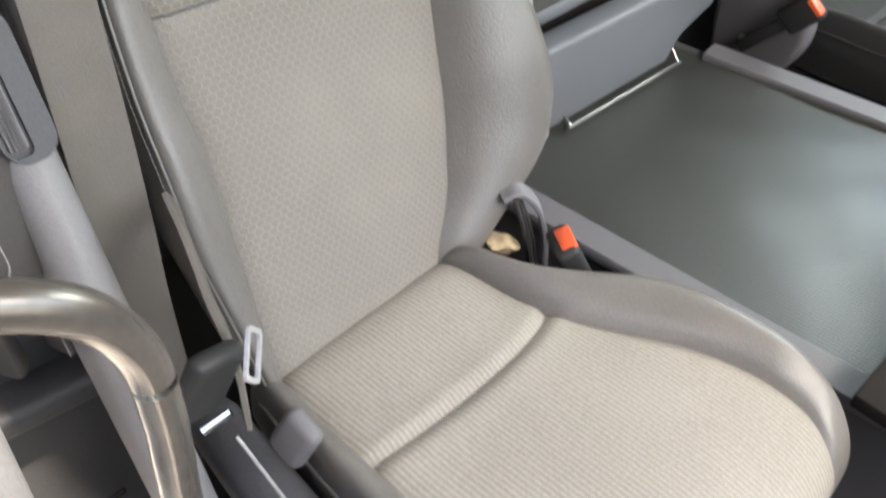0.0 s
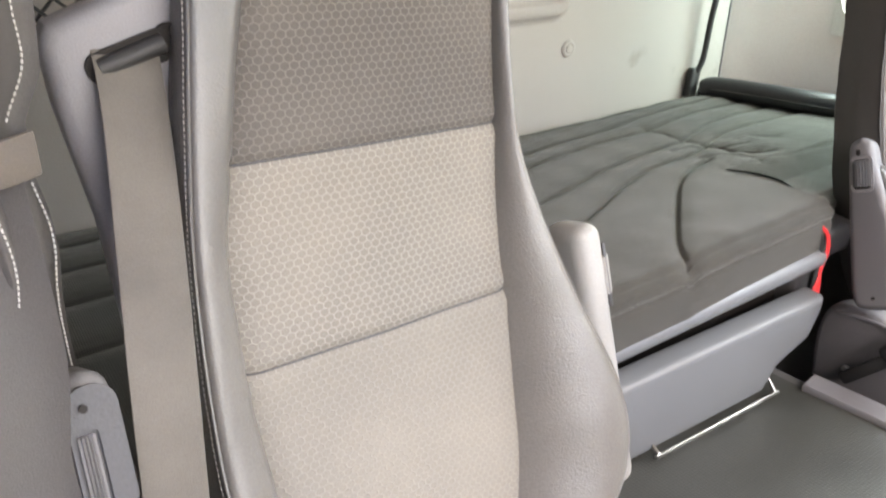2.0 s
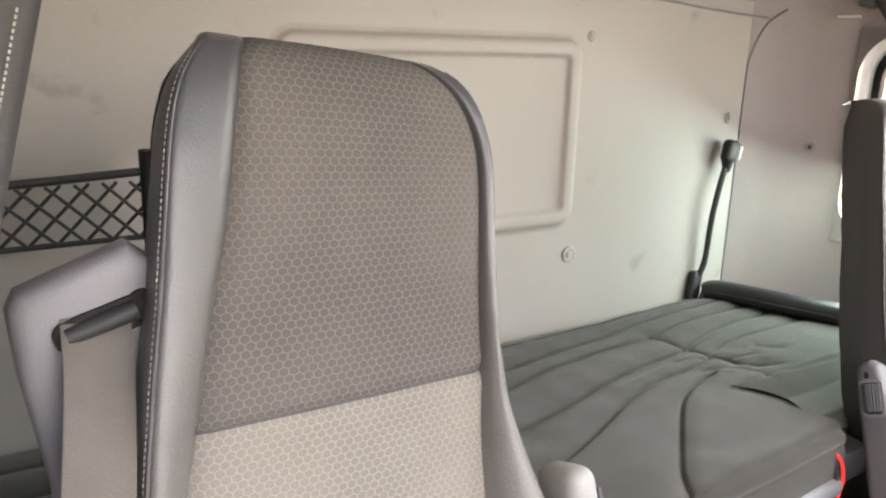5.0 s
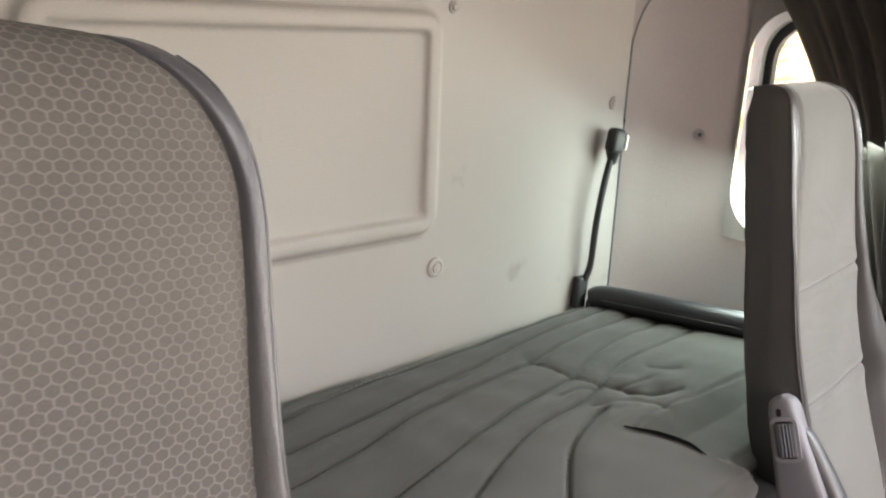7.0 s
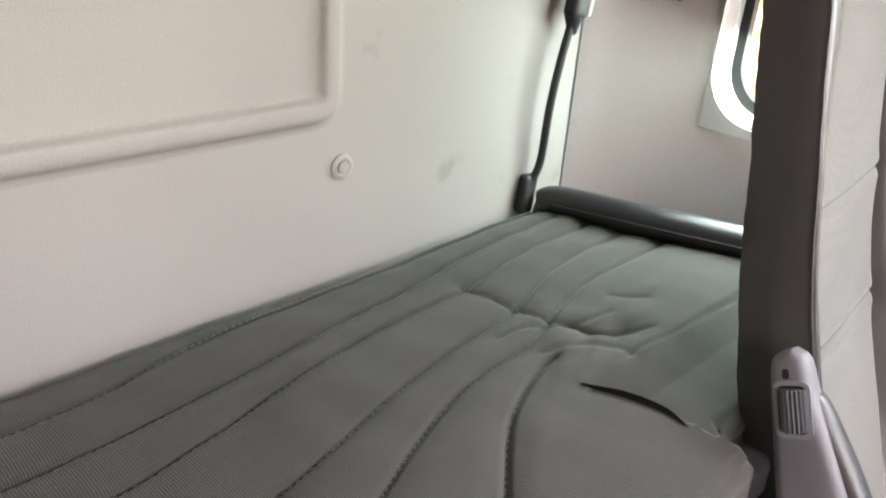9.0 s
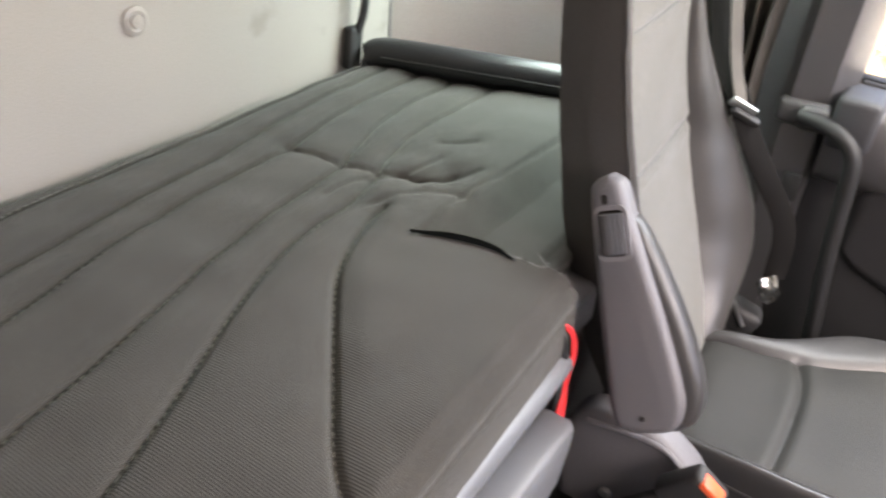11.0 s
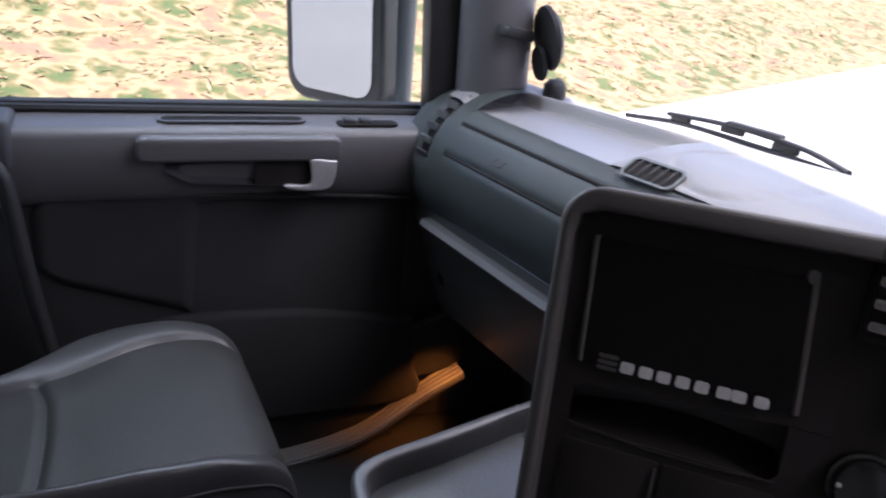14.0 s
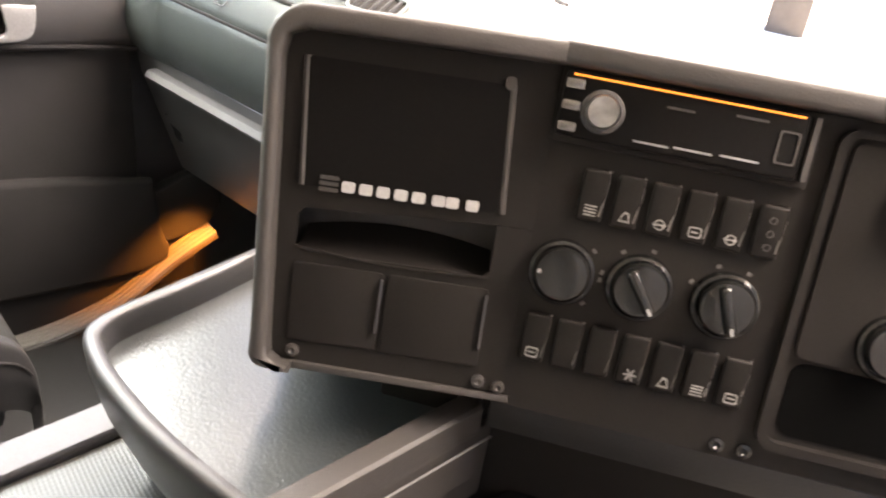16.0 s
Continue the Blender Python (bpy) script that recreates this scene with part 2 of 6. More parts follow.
# faint smudges on the rear wall
smudge = WALL.node_tree
marks = smudge.nodes.new("ShaderNodeTexNoise")
marks.inputs["Scale"].default_value, marks.inputs["Detail"].default_value = 11.0, 3
smudge.links.new(smudge.nodes["Texture Coordinate"].outputs["Object"], marks.inputs["Vector"])
rubbed = smudge.nodes.new("ShaderNodeMapRange")
rubbed.inputs["From Min"].default_value, rubbed.inputs["From Max"].default_value = 0.68, 0.76
rubbed.inputs["To Max"].default_value = 0.5
smudge.links.new(marks.outputs["Fac"], rubbed.inputs["Value"])
grime = smudge.nodes.new("ShaderNodeMix")
grime.data_type = 'RGBA'
smudge.links.new(rubbed.outputs["Result"], grime.inputs["Factor"])
smudge.links.new(smudge.nodes["Mix"].outputs["Result"], grime.inputs["A"])
grime.inputs["B"].default_value = (0.17, 0.152, 0.14, 1)
smudge.links.new(grime.outputs["Result"], smudge.nodes["Principled BSDF"].inputs["Base Color"])
WALL_SIDE = material("side_wall_panel", (0.26, 0.232, 0.22), 0.65, vary=0.03, vscale=3, bump=0.25, bscale=500)
CEIL = material("roof_lining", (0.42, 0.40, 0.375), 0.9, vary=0.03, bump=0.3, bscale=900)
MATTRESS = weave("mattress_cloth", (0.044, 0.041, 0.036), 0.0030, (0.034, 0.032, 0.029), bump=0.35, along=0.9, dip=0.84)
MAT = weave("rubber_floor_mat", (0.033, 0.034, 0.031), 0.0062, (0.027, 0.028, 0.026), rough=0.38, bump=0.13, along=1.0, spec=0.5, dip=0.8)
for cloth, fuzz in ((MATTRESS, 0.17), (PLAIN_CLOTH, 0.42)):
    bsdf = cloth.node_tree.nodes["Principled BSDF"]
    bsdf.inputs["Sheen Weight"].default_value, bsdf.inputs["Sheen Roughness"].default_value = fuzz, 0.45
    bsdf.inputs["Sheen Tint"].default_value = (1.0, 1.0, 0.97, 1)
smear = MAT.node_tree
patch = smear.nodes.new("ShaderNodeTexNoise")
patch.inputs["Scale"].default_value, patch.inputs["Detail"].default_value = 5.0, 6
coords = smear.nodes.new("ShaderNodeTexCoord")
smear.links.new(coords.outputs["Object"], patch.inputs["Vector"])
gloss = smear.nodes.new("ShaderNodeMapRange")
gloss.inputs["From Min"].default_value, gloss.inputs["From Max"].default_value = 0.35, 0.65
gloss.inputs["To Min"].default_value, gloss.inputs["To Max"].default_value = 0.33, 0.46
smear.links.new(patch.outputs["Fac"], gloss.inputs["Value"])
smear.links.new(gloss.outputs["Result"], smear.nodes["Principled BSDF"].inputs["Roughness"])
TRAY_RIM = material("tray_rim_plastic", (0.056, 0.053, 0.053), 0.34, vary=0.06, bump=0.25, bscale=650)
TRAY = material("tray_mat", (0.040, 0.045, 0.046), 0.30, vary=0.1, bump=0.25, bscale=260, spec=0.7)
BELT = material("belt_webbing", (0.118, 0.105, 0.092), 0.75, vary=0.16, vscale=12, bump=0.4, bscale=900)
SILL = material("worn_sill_metal", (0.30, 0.29, 0.28), 0.4, 0.3, vary=0.1)
MATTRESS_THREAD = material("mattress_thread", (0.19, 0.186, 0.165), 0.9, vary=0.1)
RING_STEEL = material("dull_steel_ring", (0.26, 0.25, 0.24), 0.28, 0.9, vary=0.05)
SHRUB = material("shrub_leaves", (0.17, 0.19, 0.075), 0.8, vary=0.2, vscale=2.5, second=(0.27, 0.22, 0.11))
CHROME = material("chrome", (0.75, 0.75, 0.74), 0.18, 1.0, vary=0.03)
STEEL = material("brushed_steel", (0.62, 0.62, 0.6), 0.3, 1.0, vary=0.05)
SILVER = material("silver_paint", (0.55, 0.55, 0.56), 0.35, 0.6, vary=0.03)
RED = material("red_strap", (0.75, 0.035, 0.04), 0.6, vary=0.1)
ORANGE = material("orange_button", (0.85, 0.13, 0.05), 0.4, vary=0.05)
WHITE = material("white_plastic", (0.75, 0.73, 0.68), 0.45, vary=0.03)
PRINT = material("white_print", (0.41, 0.41, 0.41), 0.5, vary=0.02)
THREAD = material("white_thread", (0.48, 0.465, 0.44), 0.8, vary=0.04)
FOAM = material("yellow_foam", (0.55, 0.42, 0.26), 0.9, vary=0.15, vscale=40, bump=0.6, bscale=200)
CURTAIN = material("curtain_cloth", (0.098, 0.084, 0.073), 0.85, vary=0.1, bump=0.4, bscale=900)
CURTAIN_D = material("grey_curtain_cloth", (0.13, 0.122, 0.118), 0.6, vary=0.08, bump=0.3, bscale=900)
GLASS = glass("window_glass")
UPRIGHT = material("upright_brown", (0.065, 0.053, 0.047), 0.85, vary=0.2, vscale=5, bump=0.6, bscale=60)
BELT_DARK = material("dark_belt_webbing", (0.013, 0.012, 0.0115), 0.8, vary=0.1, vscale=12, bump=0.4, bscale=900, spec=0.12)
MIRROR = material("mirror_glass", (0.26, 0.27, 0.285), 0.03, 1.0, vary=0.0)
GRASS_M = material("dry_grass", (0.36, 0.26, 0.135), 0.9, vary=0.3, vscale=1.4, second=(0.17, 0.18, 0.06))
blades = GRASS_M.node_tree
tone = blades.nodes.new("ShaderNodeValToRGB")
tone.color_ramp.interpolation = 'LINEAR'
for place, tint in ((0.0, (0.145, 0.155, 0.055, 1)), (0.3, (0.25, 0.18, 0.085, 1)), (0.65, (0.36, 0.28, 0.16, 1)), (1.0, (0.26, 0.145, 0.085, 1))):
    stop = tone.color_ramp.elements[0] if place == 0.0 else tone.color_ramp.elements[-1] if place == 1.0 else tone.color_ramp.elements.new(place)
    stop.color = tint
which = blades.nodes.new("ShaderNodeNewGeometry")
blades.links.new(which.outputs["Random Per Island"], tone.inputs["Fac"])
blades.links.new(tone.outputs["Color"], blades.nodes["Principled BSDF"].inputs["Base Color"])
EARTH = material("dry_earth", (0.25, 0.135, 0.085), 0.95, vary=0.3, vscale=2.2, second=(0.075, 0.10, 0.03), bump=0.8, bscale=9)
soil = EARTH.node_tree
cover = soil.nodes["Color Ramp"].color_ramp
cover.elements[0].position, cover.elements[1].position = 0.36, 0.66
for place, tint in ((0.43, (0.15, 0.125, 0.05, 1)), (0.50, (0.34, 0.25, 0.135, 1)), (0.58, (0.25, 0.165, 0.085, 1))):
    cover.elements.new(place).color = tint
ROAD = material("pale_gravel", (0.55, 0.53, 0.5), 0.95, vary=0.06, vscale=0.6, bump=0.5, bscale=60)
TRUCK_WHITE = material("white_truck_paint", (0.72, 0.72, 0.71), 0.3, vary=0.02, coat=0.4)
ARM_PLASTIC = material("mirror_arm_plastic", (0.022, 0.030, 0.036), 0.4, vary=0.05, bump=0.2, bscale=400)
GLOW_ORANGE = glow("orange_lamp_glow", (1.0, 0.36, 0.06), 6.0)
GLOW_LINE = glow("radio_light_line", (1.0, 0.30, 0.05), 0.08)


DIAL = material("brushed_dial", (0.42, 0.42, 0.41), 0.3, 1.0, vary=0.02)
DIAL.node_tree.nodes["Principled BSDF"].inputs["Anisotropic"].default_value = 0.85
round_way = DIAL.node_tree.nodes.new("ShaderNodeTangent")
round_way.direction_type, round_way.axis = 'RADIAL', 'Z'
DIAL.node_tree.links.new(round_way.outputs[0], DIAL.node_tree.nodes["Principled BSDF"].inputs["Tangent"])


# ---- shaping helpers ----
def part(name, bm, mat, parent=None, label="", smooth=40, matrix=None):
    """Links a bmesh as one mesh object under parent, smooth below the given angle."""
    bmesh.ops.recalc_face_normals(bm, faces=bm.faces)
    me = bpy.data.meshes.new(name)
    bm.to_mesh(me)
    bm.free()
    if smooth:
        me.polygons.foreach_set("use_smooth", [True] * len(me.polygons))
        me.set_sharp_from_angle(angle=radians(smooth))
    me.materials.append(mat)
    ob = new(name, me)
    if parent is not None:
        ob.parent = parent
    if matrix is not None:
        ob.matrix_basis = matrix
    if label:
        tagged(ob, label)
    return ob


def thing(name, label, category, matrix=None, group="", kind=""):
    ob = new(name)
    ob.empty_display_size = 0.05
    if matrix is not None:
        ob.matrix_basis = matrix
    return tagged(ob, label, category, group, kind)


def box(size, at=(0, 0, 0), r=0.0, seg=2, rot=(0, 0, 0), bm=None):
    """A box, rounded by r."""
    out = bm or bmesh.new()
    tmp = bmesh.new()
    bmesh.ops.create_cube(tmp, size=1)
    bmesh.ops.scale(tmp, vec=size, verts=tmp.verts)
    if r > 0:
        bmesh.ops.bevel(tmp, geom=tmp.edges[:], offset=min(r, min(size) * 0.49), segments=seg, affect='EDGES', profile=0.5)
    bmesh.ops.transform(tmp, matrix=pose(*at, *rot), verts=tmp.verts)
    return join(out, tmp)


def join(out, tmp):
    me = bpy.data.meshes.new("tmp")
    tmp.to_mesh(me)
    tmp.free()
    out.from_mesh(me)
    bpy.data.meshes.remove(me)
    return out


def prism(outline, depth, r=0.0, seg=2, matrix=None, bm=None):
    """An outline in x, y pushed along z from 0 to depth, its rims rounded by r."""
    tmp = bmesh.new()
    vs = [tmp.verts.new((p[0], p[1], 0)) for p in outline]
    f = tmp.faces.new(vs)
    ext = bmesh.ops.extrude_face_region(tmp, geom=[f])
    bmesh.ops.translate(tmp, vec=(0, 0, depth), verts=[v for v in ext["geom"] if isinstance(v, bmesh.types.BMVert)])
    if r > 0:
        rims = [e for e in tmp.edges if abs(e.verts[0].co.z - e.verts[1].co.z) < 1e-6]
        bmesh.ops.bevel(tmp, geom=rims, offset=r, segments=seg, affect='EDGES', profile=0.5)
    if matrix is not None:
        bmesh.ops.transform(tmp, matrix=matrix, verts=tmp.verts)
    return join(bm or bmesh.new(), tmp)


def rounded(w, h, r, n=5, cx=0.0, cy=0.0):
    """The outline of a rounded rectangle."""
    pts = []
    for sx, sy, a0 in ((1, 1, 0), (-1, 1, 90), (-1, -1, 180), (1, -1, 270)):
        for i in range(n + 1):
            a = radians(a0 + 90 * i / n)
            pts.append((cx + sx * (w / 2 - r) + r * math.cos(a), cy + sy * (h / 2 - r) + r * math.sin(a)))
    return pts


def ring(outer, inner, depth, r=0.0, matrix=None, bm=None):
    """A flat frame between two outlines with the same number of points, pushed to depth."""
    tmp = bmesh.new()
    n = len(outer)
    rows = [[tmp.verts.new((p[0], p[1], z)) for p in o] for o, z in ((outer, 0), (outer, depth), (inner, depth), (inner, 0))]
    for k in range(4):
        a, b = rows[k], rows[(k + 1) % 4]
        for i in range(n):
            tmp.faces.new((a[i], a[(i + 1) % n], b[(i + 1) % n], b[i]))
    if r > 0:
        top = [e for e in tmp.edges if all(abs(v.co.z - depth) < 1e-6 for v in e.verts) and len(e.link_faces) == 2 and e.calc_face_angle(0) > 0.5]
        bmesh.ops.bevel(tmp, geom=top, offset=r, segments=2, affect='EDGES', profile=0.5)
    if matrix is not None:
        bmesh.ops.transform(tmp, matrix=matrix, verts=tmp.verts)
    return join(bm or bmesh.new(), tmp)


def smooth_line(pts, n=8):
    """Catmull-Rom through the points."""
    p = [Vector(pts[0]) * 2 - Vector(pts[1])] + [Vector(q) for q in pts] + [Vector(pts[-1]) * 2 - Vector(pts[-2])]
    out = []
    for i in range(1, len(p) - 2):
        for k in range(n):
            t = k / n
            a, b, c, d = p[i - 1:i + 3]
            out.append(0.5 * (2 * b + (c - a) * t + (2 * a - 5 * b + 4 * c - d) * t * t + (3 * b - a - 3 * c + d) * t ** 3))
    return out + [Vector(pts[-1])]


def tube(pts, r, sides=12, n=8, bm=None, flat=1.0, up=(0, 0, 1), taper=None):
    """A round bar (flat < 1: a strap) along a smooth line."""
    tmp = bm or bmesh.new()
    line = smooth_line(pts, n) if n > 1 else [Vector(q) for q in pts]
    rows = []
    for i, q in enumerate(line):
        d = (line[min(i + 1, len(line) - 1)] - line[max(i - 1, 0)]).normalized()
        s = d.cross(Vector(up))
        if s.length < 1e-4:
            s = d.cross(Vector((1, 0, 0)))
        s.normalize()
        u = s.cross(d)
        rr = r * (taper(i / (len(line) - 1)) if taper else 1)
        rows.append([tmp.verts.new(q + s * rr * math.cos(2 * math.pi * k / sides) + u * rr * flat * math.sin(2 * math.pi * k / sides)) for k in range(sides)])
    for a, b in zip(rows, rows[1:]):
        for k in range(sides):
            tmp.faces.new((a[k], a[(k + 1) % sides], b[(k + 1) % sides], b[k]))
    tmp.faces.new(rows[0][::-1])
    tmp.faces.new(rows[-1])
    return tmp


def ribbon(pts, width, thick, side=(1, 0, 0), n=8, bm=None, twist=None):
    """A flat band along a smooth line; side is the way across it."""
    tmp = bm or bmesh.new()
    line = smooth_line(pts, n)
    rows = []
    for i, q in enumerate(line):
        d = (line[min(i + 1, len(line) - 1)] - line[max(i - 1, 0)]).normalized()
        s = Vector(side) if twist is None else Vector(twist(i / (len(line) - 1)))
        s = (s - d * s.dot(d)).normalized()
        u = s.cross(d)
        w, h = s * width / 2, u * thick / 2
        rows.append([tmp.verts.new(q + c) for c in (w + h, w * 0.9 + h * 1.6, -w * 0.9 + h * 1.6, -w + h, -w - h, -w * 0.9 - h * 1.6, w * 0.9 - h * 1.6, w - h)])
    for a, b in zip(rows, rows[1:]):
        for k in range(8):
            tmp.faces.new((a[k], a[(k + 1) % 8], b[(k + 1) % 8], b[k]))
    tmp.faces.new(rows[0][::-1])
    tmp.faces.new(rows[-1])
    return tmp


def lathe(profile, sides=24, matrix=None, bm=None):
    """A turned shape about z: profile of (radius, z)."""
    tmp = bmesh.new()
    rows = [[tmp.verts.new((r * math.cos(2 * math.pi * k / sides), r * math.sin(2 * math.pi * k / sides), z)) for k in range(sides)] for r, z in profile]
    for a, b in zip(rows, rows[1:]):
        for k in range(sides):
            tmp.faces.new((a[k], a[(k + 1) % sides], b[(k + 1) % sides], b[k]))
    tmp.faces.new(rows[0][::-1])
    tmp.faces.new(rows[-1])
    if matrix is not None:
        bmesh.ops.transform(tmp, matrix=matrix, verts=tmp.verts)
    return join(bm or bmesh.new(), tmp)


def sheet(f, us, vs, thick=0.0, uv=None):
    """A surface f(u, v) over two lists, with a UV map in metres, thickened backwards."""
    tmp = bmesh.new()
    layer = tmp.loops.layers.uv.new("UVMap")
    grid = [[tmp.verts.new(f(u, v)) for u in us] for v in vs]
    run = [[0.0] * len(us) for _ in vs]
    rise = [[0.0] * len(us) for _ in vs]
    mid = len(us) // 2
    for j in range(len(vs)):
        for i in range(1, len(us)):
            run[j][i] = run[j][i - 1] + (grid[j][i].co - grid[j][i - 1].co).length
        base = run[j][mid]
        run[j] = [q - base for q in run[j]]
        if j:
            for i in range(len(us)):
                rise[j][i] = rise[j - 1][i] + (grid[j][i].co - grid[j - 1][i].co).length
    for j in range(len(vs) - 1):
        for i in range(len(us) - 1):
            face = tmp.faces.new((grid[j][i], grid[j][i + 1], grid[j + 1][i + 1], grid[j + 1][i]))
            for loop, (jj, ii) in zip(face.loops, ((j, i), (j, i + 1), (j + 1, i + 1), (j + 1, i))):
                loop[layer].uv = (run[jj][ii], rise[jj][mid]) if uv is None else uv(us[ii], vs[jj])
    if thick:
        bmesh.ops.solidify(tmp, geom=tmp.faces[:], thickness=thick)
    return tmp


def steps(a, b, n):
    return [a + (b - a) * i / n for i in range(n + 1)]


def bell(x, w):
    return math.exp(-(x / w) ** 2)


# ---- the cab shell ----
def structure(ob, label, category):
    return tagged(ob, label, category, kind="structure")


REAR = 1.70
# rear wall
rear = thing("wall_rear", "off-white moulded rear cab wall with a raised rectangular panel", "wall", kind="structure")
part("wall_panel", box((1.93, 0.04, 1.62), (0.895, REAR + 0.02, 0.56), 0.0), WALL, rear)
up_wall = Matrix(((1, 0, 0, 0), (0, 0, -1, REAR), (0, 1, 0, 0), (0, 0, 0, 1)))
X0, X1, Z0, Z1 = 0.640, 1.309, 0.874, 1.262
PX, PZ, PW, PH = (X0 + X1) / 2, (Z0 + Z1) / 2, X1 - X0, Z1 - Z0
ridge = bmesh.new()
rows = []
for inset, up in ((-0.012, 0.0), (-0.004, 0.0015), (0.0, 0.005), (0.003, 0.011), (0.007, 0.0145), (0.013, 0.016), (0.026, 0.016), (0.030, 0.0145), (0.033, 0.010), (0.036, 0.0055), (0.041, 0.004)):
    rows.append([ridge.verts.new(up_wall @ Vector((x, z, up))) for x, z in rounded(PW - 2 * inset, PH - 2 * inset, max(0.012, 0.040 - inset), 8, PX, PZ)])
for lo, hi in zip(rows, rows[1:]):
    for k in range(len(lo)):
        ridge.faces.new((lo[k], lo[(k + 1) % len(lo)], hi[(k + 1) % len(lo)], hi[k]))
ridge.faces.new(rows[-1])
part("panel_ridge", ridge, WALL, rear, smooth=60)
for x, z, r in ((1.318, 0.802, 0.016), (1.814, 1.088, 0.011), (1.339, 1.270, 0.009)):
    part("screw_cap", lathe(((r * 1.25, 0), (r * 1.2, 0.003), (r * 0.85, 0.005), (r * 0.6, 0.003), (r * 0.55, 0.006), (0.002, 0.007)), 20, Matrix.Translation((x, REAR, z)) @ pose(0, 0, 0, 90)), WALL, rear)
# upper rear panel, leaning forward into the roof, with a seam line under it
top = thing("wall_upper_rear", "off-white moulded panel above the rear wall", "wall", kind="structure")
part("wall_panel", prism(((0, 0), (0.36, 0.10), (0.37, 0.13), (-0.0, 0.04)), 1.93, 0, 1, Matrix.Translation((-0.07, REAR, 1.366)) @ Matrix(((0, 0, 1, 0), (0, -1, 0, 0.012), (1, 0, 0, 0), (0, 0, 0, 1))) @ Matrix.Identity(4)), WALL, top)
part("seam", tube([(-0.05, REAR - 0.002, 1.372), (1.35, REAR - 0.002, 1.358), (1.7, REAR - 0.002, 1.34), (1.95, REAR - 0.01, 1.325)], 0.003, 6, 6), GREY, top)

# far side wall: curves out of the corner, with a window opening
CORNER = smooth_line([(1.86, 1.70, 0), (1.95, 1.675, 0), (2.03, 1.615, 0), (2.075, 1.54, 0), (2.10, 1.44, 0), (2.11, 1.2, 0), (2.11, 0.98, 0)], 6)


def corner_at(s):
    i = min(int(s * (len(CORNER) - 1)), len(CORNER) - 2)
    k = s * (len(CORNER) - 1) - i
    return CORNER[i].lerp(CORNER[i + 1], k)


def side_panel(s0, s1, z0, z1, name, parent, mat=WALL_SIDE):
    n = max(2, int((s1 - s0) * 36))
    return part(name, sheet(lambda s, z: Vector((corner_at(s).x, corner_at(s).y, z)), steps(s0, s1, n), steps(z0, z1, 6), -0.03), mat, parent)


side = thing("wall_far_side", "pale grey moulded side wall with a rounded window opening", "wall", kind="structure")
W0, W1, WZ0, WZ1 = 0.495, 0.86, 0.80, 1.30
side_panel(0, W0, 0.0, 1.80, "wall_panel", side)
side_panel(W0, W1, 0.0, WZ0, "wall_panel", side)
side_panel(W0, W1, WZ1, 1.36, "wall_panel", side)
side_panel(W1, 1, 0.0, 1.36, "wall_panel", side)
part("upper_panel", box((0.03, 1.75, 0.5), (2.105, 0.83, 1.60)), WALL_SIDE, side)
part("corner_seam", tube([(1.861, REAR - 0.001, 0.64), (1.861, REAR - 0.001, 1.15), (1.868, REAR - 0.003, 1.24), (1.90, REAR - 0.012, 1.31), (1.95, REAR - 0.03, 1.35)], 0.003, 6, 8), GREY, side)
part("screw_cap", lathe(((0.013, 0), (0.012, 0.002), (0.008, 0.003), (0.006, 0.001), (0.003, 0.0)), 20, Matrix.Translation((2.030, 1.612, 1.018)) @ pose(0, 0, 0, 90, 0, -42)), WALL_SIDE, side)
part("screw", lathe(((0.0045, 0), (0.004, 0.003), (0.001, 0.003)), 10, Matrix.Translation((2.027, 1.609, 1.018)) @ pose(0, 0, 0, 90, 0, -42)), RUBBER, side)

part("outer_skin", box((0.012, 1.75, 0.92), (2.186, 0.82, 0.24), 0.004), TRUCK_WHITE, side, "white painted outer skin")

# side window: white reveal, black seal, glass
win = thing("window_1", "rounded side window of the sleeper with a black rubber seal", "window", kind="structure")
wy0, wy1 = corner_at(W0).y, corner_at(W1).y
to_side = Matrix(((0, 0, 1, 2.075), (1, 0, 0, (wy0 + wy1) / 2), (0, 1, 0, (WZ0 + WZ1) / 2), (0, 0, 0, 1)))
ww, wh = wy0 - wy1, WZ1 - WZ0
part("window_frame", ring(rounded(ww + 0.016, wh + 0.016, 0.02, 8), rounded(ww - 0.03, wh - 0.03, 0.09, 8), 0.04, 0.0, to_side @ Matrix.Translation((0, 0, 0.03))), WHITE, win)
part("opening_trim", ring(rounded(ww + 0.03, wh + 0.03, 0.01, 8), rounded(ww - 0.004, wh - 0.004, 0.10, 8), 0.004, 0.001, to_side @ Matrix.Translation((0, 0, -0.002))), WALL_SIDE, win)
part("seal", ring(rounded(ww - 0.03, wh - 0.03, 0.09, 8), rounded(ww - 0.066, wh - 0.066, 0.08, 8), 0.02, 0.004, to_side @ Matrix.Translation((0, 0, 0.05))), RUBBER, win)
pane = part("pane", prism(rounded(ww - 0.05, wh - 0.05, 0.08, 8), 0.004, 0, 1, to_side @ Matrix.Translation((0, 0, 0.058))), GLASS, win)
pane.visible_shadow = False

